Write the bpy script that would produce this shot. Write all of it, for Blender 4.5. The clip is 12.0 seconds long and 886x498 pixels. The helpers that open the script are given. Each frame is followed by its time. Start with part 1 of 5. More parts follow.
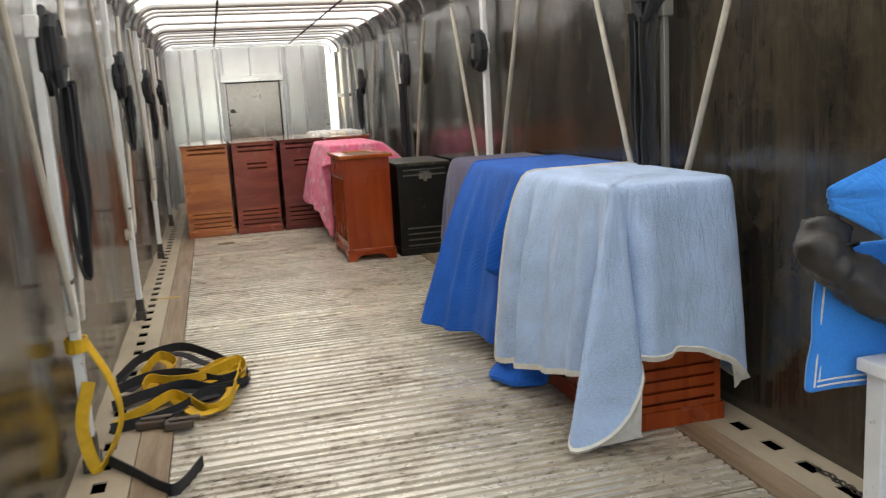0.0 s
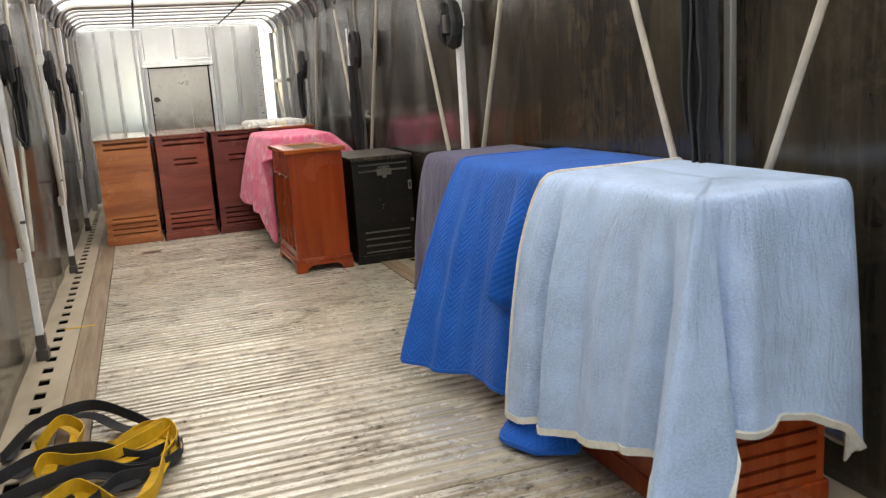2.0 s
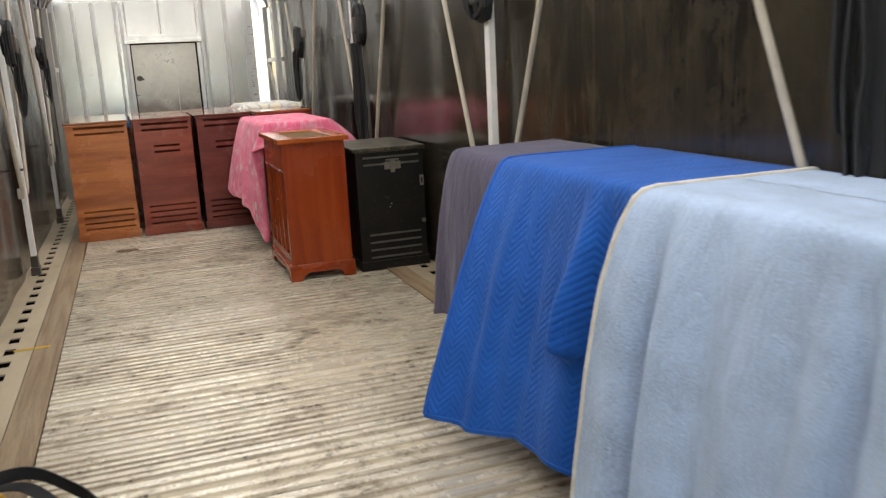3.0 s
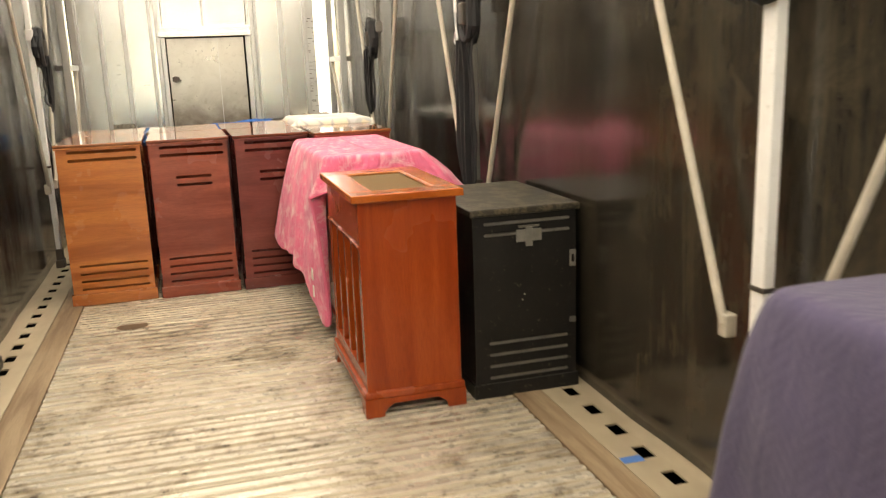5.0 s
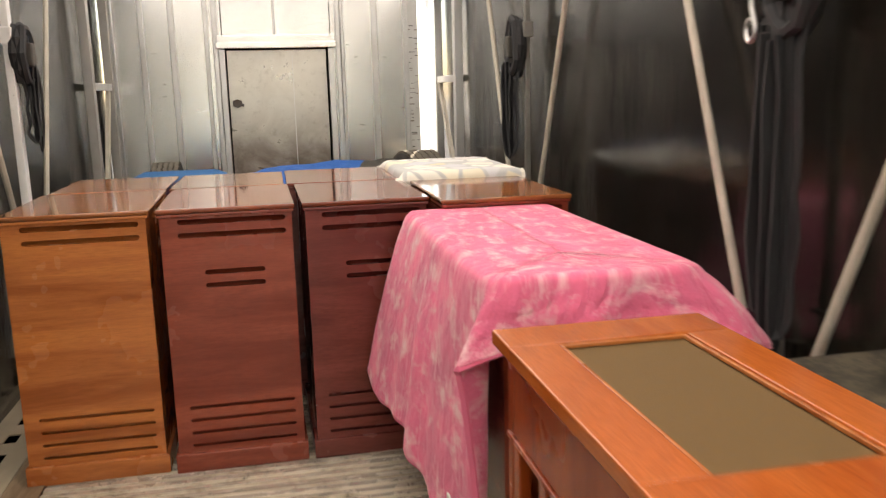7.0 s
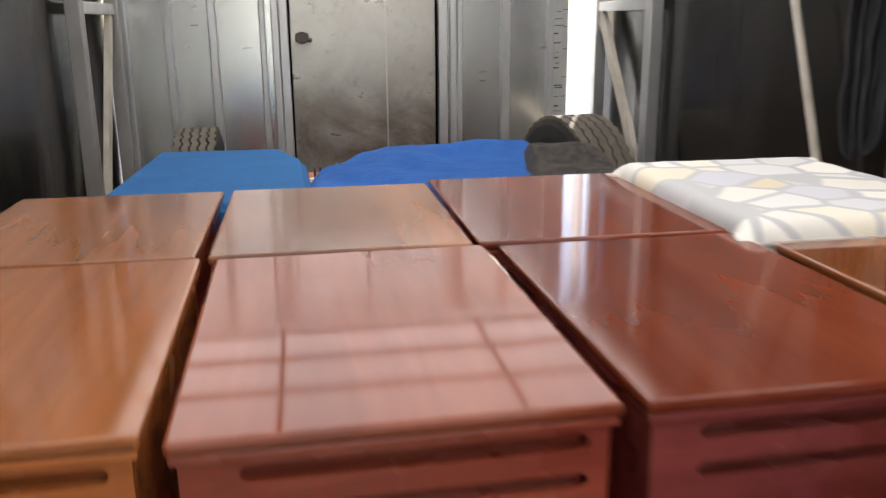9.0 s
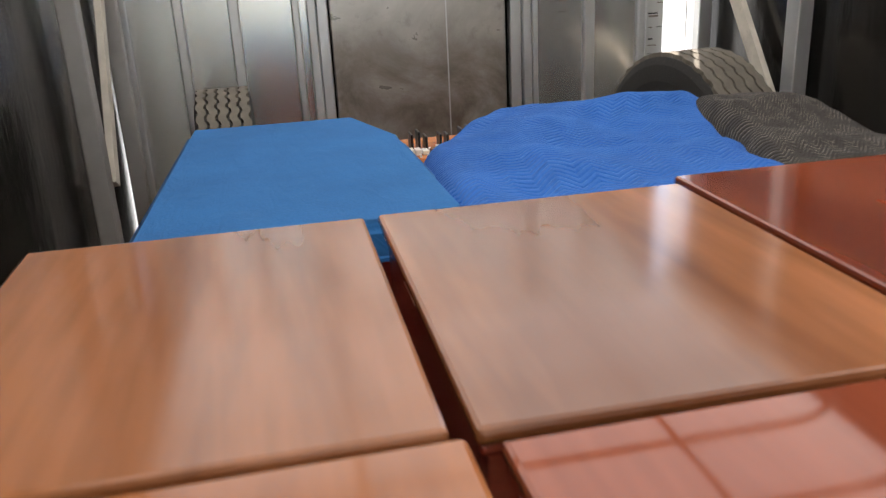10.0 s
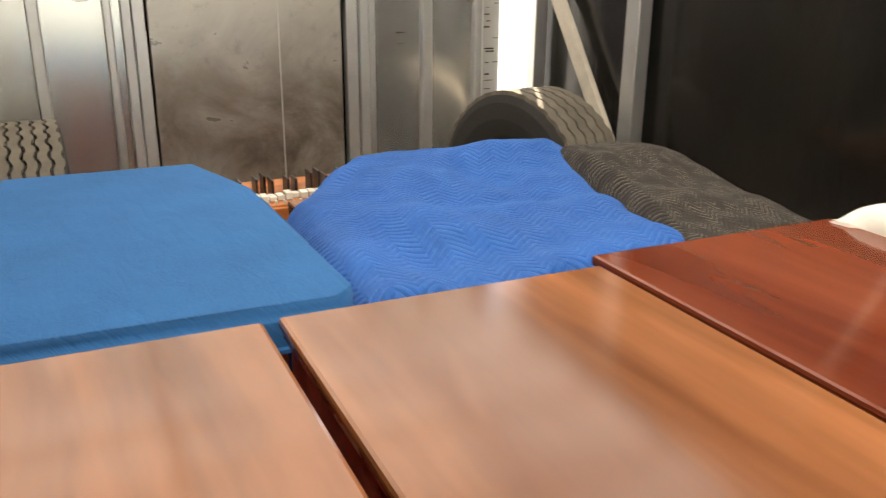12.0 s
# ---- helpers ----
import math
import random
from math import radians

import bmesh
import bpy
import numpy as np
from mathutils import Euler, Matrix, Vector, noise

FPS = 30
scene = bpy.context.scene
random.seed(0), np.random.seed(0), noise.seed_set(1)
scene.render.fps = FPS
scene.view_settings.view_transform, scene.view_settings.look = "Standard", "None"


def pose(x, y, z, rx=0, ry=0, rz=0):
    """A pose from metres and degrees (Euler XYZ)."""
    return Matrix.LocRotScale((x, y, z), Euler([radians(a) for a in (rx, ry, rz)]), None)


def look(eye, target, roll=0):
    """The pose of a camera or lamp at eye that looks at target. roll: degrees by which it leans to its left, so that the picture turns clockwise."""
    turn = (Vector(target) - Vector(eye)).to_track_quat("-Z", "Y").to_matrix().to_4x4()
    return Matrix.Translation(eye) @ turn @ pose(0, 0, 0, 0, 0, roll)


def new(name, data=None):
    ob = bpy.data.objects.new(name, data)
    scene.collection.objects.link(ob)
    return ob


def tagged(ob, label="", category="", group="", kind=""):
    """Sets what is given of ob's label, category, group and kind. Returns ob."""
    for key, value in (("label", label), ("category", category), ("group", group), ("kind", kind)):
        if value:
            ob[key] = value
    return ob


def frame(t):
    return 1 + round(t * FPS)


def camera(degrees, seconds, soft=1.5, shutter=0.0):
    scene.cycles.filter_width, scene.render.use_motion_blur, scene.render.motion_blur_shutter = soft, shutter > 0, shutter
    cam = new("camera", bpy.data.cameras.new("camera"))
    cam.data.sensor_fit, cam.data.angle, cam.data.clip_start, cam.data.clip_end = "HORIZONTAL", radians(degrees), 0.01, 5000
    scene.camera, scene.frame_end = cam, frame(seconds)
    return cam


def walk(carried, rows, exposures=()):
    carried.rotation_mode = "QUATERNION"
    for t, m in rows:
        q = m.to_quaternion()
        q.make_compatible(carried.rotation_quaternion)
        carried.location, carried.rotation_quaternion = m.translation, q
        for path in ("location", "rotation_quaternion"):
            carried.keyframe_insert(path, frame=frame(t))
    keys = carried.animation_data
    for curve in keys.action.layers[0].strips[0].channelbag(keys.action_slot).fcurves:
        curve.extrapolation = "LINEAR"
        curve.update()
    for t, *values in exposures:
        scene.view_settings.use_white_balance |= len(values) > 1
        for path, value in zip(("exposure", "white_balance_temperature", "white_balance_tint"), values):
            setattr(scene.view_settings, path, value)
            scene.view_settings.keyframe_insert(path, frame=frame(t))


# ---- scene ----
cam = camera(55.7, 12.0, soft=1.25, shutter=0.4)
PATH = [
    (0, (0.358, 0.939, 1.338), (0.862, 2.841, 0.981), -3.3),
    (0.5, (0.4, 1.172, 1.333), (0.994, 3.045, 0.962), -3.3),
    (1, (0.452, 1.45, 1.334), (1.088, 3.308, 0.955), -3.4),
    (1.5, (0.376, 1.673, 1.348), (1.016, 3.527, 0.957), -4.1),
    (2, (0.418, 1.92, 1.324), (1.063, 3.771, 0.927), -3.8),
    (2.5, (0.508, 2.25, 1.345), (1.161, 4.094, 0.93), -3.4),
    (3, (0.551, 2.731, 1.315), (1.207, 4.569, 0.879), -3.0),
    (5, (0.819, 4.808, 1.38), (1.362, 6.683, 0.944), -2.1),
    (5.5, (0.841, 5.386, 1.386), (1.38, 7.26, 0.942), -1.8),
    (6, (0.925, 5.98, 1.418), (1.337, 7.912, 1.107), -2.2),
    (6.5, (0.926, 6.549, 1.388), (1.328, 8.479, 1.048), -1.7),
    (7, (0.96, 7.122, 1.368), (1.339, 9.05, 0.994), -1.5),
    (9, (0.692, 9.369, 1.378), (1.002, 11.274, 0.853), -0.5),
    (9.5, (0.522, 9.894, 1.374), (0.836, 11.781, 0.789), -1.3),
    (10, (0.382, 10.272, 1.344), (0.731, 12.124, 0.672), -2.9),
    (10.5, (0.295, 10.498, 1.349), (0.79, 12.293, 0.621), -4.7),
    (11, (0.231, 10.607, 1.377), (0.862, 12.361, 0.653), -2.6),
    (11.5, (0.284, 10.617, 1.41), (0.988, 12.361, 0.728), -0.7),
    (12, (0.295, 10.501, 1.4), (1.085, 12.219, 0.75), 0.5),
]
EXPOSURES = [(0, 1.70, 7000, 10), (0.5, 1.64, 7000, 10), (1, 1.68, 7050, 10), (1.5, 1.83, 7100, 10), (2, 1.85, 7100, 10), (3, 1.75, 7150, 10), (5, 2.4, 9000, 10), (5.5, 2.4, 9200, 10), (6, 1.8, 8800, 12), (6.5, 1.6, 8500, 15), (7, 1.95, 8000, 14), (9, 1.82, 6800, 13), (10.5, 1.97, 6900, 11), (11, 2.05, 6700, 10), (11.5, 2.27, 7150, 10), (12, 2.30, 8100, 11)]
walk(cam, [(t, look(e, g, r)) for t, e, g, r in PATH], EXPOSURES)

# ---- world and sun ----
SUN_EL, SUN_AZ = 52.0, 25.0      # degrees; azimuth from +y towards +x
world = bpy.data.worlds.new("sky")
scene.world = world
world.use_nodes = True
wn = world.node_tree
sky = wn.nodes.new("ShaderNodeTexSky")
sky.sky_type, sky.sun_disc = "NISHITA", False
sky.sun_elevation, sky.sun_rotation = radians(SUN_EL), radians(SUN_AZ)
wn.nodes["Background"].inputs["Strength"].default_value = 0.15
wn.links.new(sky.outputs[0], wn.nodes["Background"].inputs[0])
sun = new("sun", bpy.data.lights.new("sun", "SUN"))
sun.data.energy, sun.data.angle, sun.data.color = 4.0, radians(0.5), (1.0, 0.95, 0.88)
sx, sy = math.sin(radians(SUN_AZ)) * math.cos(radians(SUN_EL)), math.cos(radians(SUN_AZ)) * math.cos(radians(SUN_EL))
sun.matrix_basis = look((sx * 30, sy * 30, math.sin(radians(SUN_EL)) * 30), (0, 0, 0))


# ---- materials ----
class Nodes:
    """Short hand for one node material."""

    def __init__(self, name):
        self.mat = bpy.data.materials.new(name)
        self.mat.use_nodes = True
        self.t = self.mat.node_tree
        self.bsdf = self.t.nodes["Principled BSDF"]
        self.out = self.t.nodes["Material Output"]

    def add(self, kind, **inputs):
        n = self.t.nodes.new(kind)
        for key, v in inputs.items():
            self.put(n, key.replace("_", " "), v)
        return n

    def put(self, n, key, v):
        if isinstance(v, bpy.types.NodeSocket):
            self.t.links.new(v, n.inputs[key])
        else:
            n.inputs[key].default_value = v

    def coords(self, scale=(1, 1, 1), kind="Object", shift=True):
        c = self.add("ShaderNodeTexCoord").outputs[kind]
        if shift:
            r = self.add("ShaderNodeObjectInfo").outputs["Random"]
            m = self.add("ShaderNodeVectorMath")
            m.operation = "MULTIPLY_ADD"
            self.t.links.new(r, m.inputs[0])
            m.inputs[1].default_value = (37.0, 53.0, 71.0)
            self.t.links.new(c, m.inputs[2])
            c = m.outputs[0]
        mp = self.add("ShaderNodeMapping", Scale=scale)
        self.t.links.new(c, mp.inputs["Vector"])
        return mp.outputs[0]

    def noise(self, vec, scale, detail=6.0, rough=0.6, warp=0.0):
        n = self.add("ShaderNodeTexNoise", Scale=scale, Detail=detail, Roughness=rough, Distortion=warp)
        self.t.links.new(vec, n.inputs["Vector"])
        return n.outputs["Fac"]

    def ramp(self, fac, *stops):
        r = self.add("ShaderNodeValToRGB")
        self.t.links.new(fac, r.inputs[0])
        e = r.color_ramp.elements
        while len(e) < len(stops):
            e.new(0.5)
        for el, (p, c) in zip(e, stops):
            el.position = p
            el.color = (c, c, c, 1) if isinstance(c, (int, float)) else (*c, 1)
        return r.outputs[0]

    def mix(self, fac, a, b, how="MIX"):
        m = self.add("ShaderNodeMix")
        m.data_type, m.blend_type = "RGBA", how
        for i, v in ((0, fac), (6, a), (7, b)):
            if isinstance(v, bpy.types.NodeSocket):
                self.t.links.new(v, m.inputs[i])
            else:
                m.inputs[i].default_value = v if i == 0 else (*v, 1)
        return m.outputs[2]

    def bump(self, height, strength, distance=0.01):
        b = self.add("ShaderNodeBump", Strength=strength, Distance=distance, Height=height)
        self.put(self.bsdf, "Normal", b.outputs[0])
        return b

    def done(self, colour, rough, metal=0.0, **more):
        self.put(self.bsdf, "Base Color", colour if isinstance(colour, bpy.types.NodeSocket) else (*colour, 1))
        self.put(self.bsdf, "Roughness", rough)
        self.put(self.bsdf, "Metallic", metal)
        for k, v in more.items():
            self.put(self.bsdf, k.replace("_", " "), v)
        return self.mat


def wood(name, dark, light, stretch=(1.2, 9, 16), rough=(0.2, 0.34), coat=0.06, wear=0.15, relief=0.06, gloss=0.38, streak=0.45):
    """Lacquered veneer: long grain, broad bands, and worn patches in the gloss."""
    n = Nodes(name)
    v = n.coords(stretch)
    band = n.noise(v, 1.1, 4, 0.55, 0.6)
    fine = n.noise(n.coords([s * 7 for s in stretch]), 3.0 if relief else 1.4, 8 if relief else 2, 0.7 if relief else 0.5)
    blot = n.noise(n.coords(), 2.3, 4)
    c = n.ramp(band, (0.36, dark), (0.62, light))
    c = n.mix(n.ramp(fine, (0.42, 0.0), (0.75, streak)), c, [k * 0.55 for k in dark])
    c = n.mix(n.ramp(blot, (0.5, 0.0), (0.85, wear)), c, [k * 1.25 for k in light])
    if relief:
        n.bump(fine, relief, 0.004)
    return n.done(c, n.ramp(blot, (0.3, rough[0]), (0.8, rough[1])), 0.0, Coat_Weight=coat, Coat_Roughness=0.08, Specular_IOR_Level=gloss)


def metal(name, colour, rough=(0.25, 0.5), stretch=(1, 1, 0.25), dirt=(0.1, 0.085, 0.07), dirty=0.5, metallic=0.85):
    """Sheet or tube metal with streaks and grime."""
    n = Nodes(name)
    a = n.noise(n.coords(stretch), 3.5, 4, 0.55)
    b = n.noise(n.coords([s * 3 for s in stretch]), 5.0, 2, 0.5)
    c = n.mix(n.ramp(a, (0.45, 0.0), (0.75, dirty)), colour, dirt)
    c = n.mix(n.ramp(b, (0.5, 0.0), (0.85, 0.2)), c, [k * 0.6 for k in colour])
    return n.done(c, 0.5 * (rough[0] + rough[1]), metallic)


def door_material():
    """Steel door: clean above, brown grime with a ragged tide line below, a pale vertical scrape."""
    n = Nodes("stained_steel")
    o = n.add("ShaderNodeTexCoord").outputs["Object"]
    sp = n.add("ShaderNodeSeparateXYZ")
    n.t.links.new(o, sp.inputs[0])
    cloud = n.noise(o, 3.0, 7, 0.65, 0.5)
    fine = n.noise(o, 14.0, 6, 0.7)
    tide = n.add("ShaderNodeMath")
    tide.operation = "MULTIPLY_ADD"
    n.t.links.new(cloud, tide.inputs[0])
    tide.inputs[1].default_value = 0.35
    n.t.links.new(sp.outputs[2], tide.inputs[2])
    m = n.add("ShaderNodeMapRange", Value=tide.outputs[0])
    for k, v in (("From Min", 1.0), ("From Max", 1.46), ("To Min", 1.0), ("To Max", 0.0)):
        m.inputs[k].default_value = v
    c = n.mix(n.ramp(cloud, (0.35, 0.0), (0.7, 0.6)), (0.60, 0.58, 0.53), (0.40, 0.37, 0.32))
    grime = n.mix(n.ramp(cloud, (0.36, 0.0), (0.64, 1.0)), (0.46, 0.42, 0.37), (0.14, 0.105, 0.08))
    c = n.mix(m.outputs[0], c, grime)
    c = n.mix(n.ramp(fine, (0.55, 0.0), (0.75, 0.4)), c, (0.14, 0.11, 0.085))
    return n.done(c, n.ramp(cloud, (0.3, 0.24), (0.75, 0.42)), 0.6)


def paint(name, colour, rough=0.5, spread=0.25, scale=8.0, wear=None, amount=0.3, bump=0.1, spec=0.35, worn_from=0.62):
    """Painted or plastic surface with mottling and scuffs."""
    n = Nodes(name)
    a = n.noise(n.coords(), scale, 6)
    b = n.noise(n.coords(), scale * 7, 6, 0.7)
    c = n.ramp(a, (0.3, [k * (1 - spread) for k in colour]), (0.75, [k * (1 + spread) for k in colour]))
    if wear:
        c = n.mix(n.ramp(b, (worn_from, 0.0), (worn_from + 0.1, amount)), c, wear)
    n.bump(b, bump, 0.004)
    return n.done(c, n.ramp(a, (0.3, rough * 0.85), (0.7, min(1, rough * 1.2))), 0.0, Specular_IOR_Level=spec)


def cloth(name, colour, stitch=0.0, pattern=0.05, line=None, blot=0.15, worn=None, weave=0.25, sheen=0.2, crinkle=0.0, heather=0.35):
    """Blanket fabric on the cloth's own metres (UV): weave, blotches, zigzag quilting."""
    n = Nodes(name)
    uv = n.add("ShaderNodeUVMap").outputs[0]
    sp = n.add("ShaderNodeSeparateXYZ")
    n.t.links.new(uv, sp.inputs[0])
    a = n.noise(uv, 4.0, 5)
    b = n.noise(uv, 160.0, 3, 0.7)
    c = n.ramp(a, (0.3, [k * (1 - blot) for k in colour]), (0.7, [k * (1 + blot) for k in colour]))
    c = n.mix(n.ramp(b, (0.4, 0.0), (0.75, heather)), c, [min(1, k * 1.5 + 0.01) for k in colour])
    if worn:
        w = n.noise(uv, 10.0, 8, 0.7, 0.3)
        c = n.mix(n.ramp(w, (0.5, 0.0), (0.68, 0.85)), c, worn)
    height = b
    if stitch:
        def maths(op, x, y=0.0):
            m = n.add("ShaderNodeMath")
            m.operation = op
            for i, q in ((0, x), (1, y)):
                if isinstance(q, bpy.types.NodeSocket):
                    n.t.links.new(q, m.inputs[i])
                else:
                    m.inputs[i].default_value = q
            return m.outputs[0]
        zig = maths("PINGPONG", sp.outputs[0], pattern)
        run = maths("ADD", sp.outputs[1], zig)
        tri = maths("PINGPONG", run, pattern * 0.25)
        soft = maths("DIVIDE", tri, pattern * 0.25)
        height = maths("ADD", maths("MULTIPLY", maths("POWER", soft, 0.5), 1.0), maths("MULTIPLY", b, 0.12))
        if line:
            gate = maths("LESS_THAN", soft, 0.16)
            dash = n.ramp(n.noise(uv, 14.0, 3), (0.42, 0.0), (0.55, 0.8))
            c = n.mix(maths("MULTIPLY", gate, dash), c, line)
    bp = n.bump(height, stitch if stitch else weave, 0.006 if stitch else 0.003)
    if crinkle:
        m = n.add("ShaderNodeMapping", Scale=(26, 7, 1))
        n.t.links.new(uv, m.inputs["Vector"])
        cr = n.add("ShaderNodeBump", Strength=crinkle, Distance=0.018, Height=n.noise(m.outputs[0], 1.0, 5, 0.6, 0.8))
        n.t.links.new(cr.outputs[0], bp.inputs["Normal"])
    return n.done(c, 0.9, 0.0, Sheen_Weight=sheen, Specular_IOR_Level=0.15)


def tarp_material(name, colour, stain, rough):
    """Dark vinyl curtain: vertical rub marks and a dusty road film, both fading out along y, a soft gloss."""
    n = Nodes(name)
    a = n.noise(n.coords((1, 1.5, 0.35), shift=False), 2.2, 8, 0.62)
    b = n.noise(n.coords((1, 9, 0.7), shift=False), 3.0, 8, 0.7)
    f = n.noise(n.coords(shift=False), 5.0, 8, 0.7, 0.4)
    sp = n.add("ShaderNodeSeparateXYZ")
    n.t.links.new(n.add("ShaderNodeTexCoord").outputs["Object"], sp.inputs[0])
    y_fade = n.add("ShaderNodeMapRange", Value=sp.outputs[1])
    for k, v in (("From Min", 6.6), ("From Max", 9.5), ("To Min", 1.0), ("To Max", 0.1)):
        y_fade.inputs[k].default_value = v
    c = n.mix(n.ramp(a, (0.40, 0.15), (0.70, 0.8)), colour, stain)
    c = n.mix(n.ramp(b, (0.5, 0.0), (0.8, 0.5)), c, [k * 1.6 for k in stain])
    c = n.mix(n.ramp(f, (0.50, 0.0), (0.80, 0.35)), c, [k * 2.2 for k in stain])
    c = n.mix(y_fade.outputs[0], colour, c)
    n.bump(a, 0.2, 0.03)
    return n.done(c, n.ramp(f, (0.3, rough[0]), (0.75, rough[1])), 0.0, Specular_IOR_Level=0.50)


def roof_material(name, colour, through_share):
    n = Nodes(name)
    a = n.noise(n.coords((1, 1, 1), shift=False), 1.6, 5)
    c = n.ramp(a, (0.3, [k * 0.9 for k in colour]), (0.7, colour))
    d = n.add("ShaderNodeBsdfDiffuse", Color=c)
    tr = n.add("ShaderNodeBsdfTranslucent", Color=c)
    m = n.add("ShaderNodeMixShader", Fac=through_share)
    n.t.links.new(d.outputs[0], m.inputs[1])
    n.t.links.new(tr.outputs[0], m.inputs[2])
    n.t.links.new(m.outputs[0], n.out.inputs["Surface"])
    return n.mat


def floor_material(name, low, high, gloss, metallic):
    """Worn ribbed deck: each plank its own tone, dark grime in blots that cross the planks."""
    n = Nodes(name)
    place = n.add("ShaderNodeNewGeometry").outputs["Position"]

    def at(scale):
        m = n.add("ShaderNodeMapping", Scale=scale)
        n.t.links.new(place, m.inputs["Vector"])
        return m.outputs[0]

    w = n.noise(at((0.7, 5, 1)), 3.0, 8, 0.7)
    blot = n.noise(at((1, 1.3, 1)), 2.3, 10, 0.74, 0.6)
    spot = n.noise(at((1, 1.6, 1)), 11.0, 8, 0.75, 0.3)
    chip = n.noise(at((0.55, 1.6, 1)), 34.0, 4, 0.7)
    c = n.ramp(w, (0.3, low), (0.7, high))
    tone = n.ramp(n.add("ShaderNodeObjectInfo").outputs["Random"], (0.0, 0.78), (1.0, 1.0))
    c = n.mix(1.0, c, tone, "MULTIPLY")
    line = n.noise(at((0.16, 22, 1)), 3.2, 6, 0.7)
    c = n.mix(n.ramp(line, (0.50, 0.0), (0.64, 0.6)), c, (0.17, 0.125, 0.08))
    c = n.mix(n.ramp(blot, (0.47, 0.0), (0.70, 0.55)), c, (0.28, 0.20, 0.115))
    c = n.mix(n.ramp(n.mix(0.5, spot, blot), (0.51, 0.0), (0.59, 0.65)), c, (0.13, 0.094, 0.056))
    c = n.mix(n.ramp(n.mix(0.4, chip, blot), (0.56, 0.0), (0.61, 0.9)), c, (0.060, 0.045, 0.030))
    n.bump(n.noise(at((0.6, 4, 1)), 26.0, 6, 0.7), 0.25, 0.004)
    return n.done(c, n.ramp(blot, (0.35, gloss[0]), (0.7, gloss[1])), metallic)


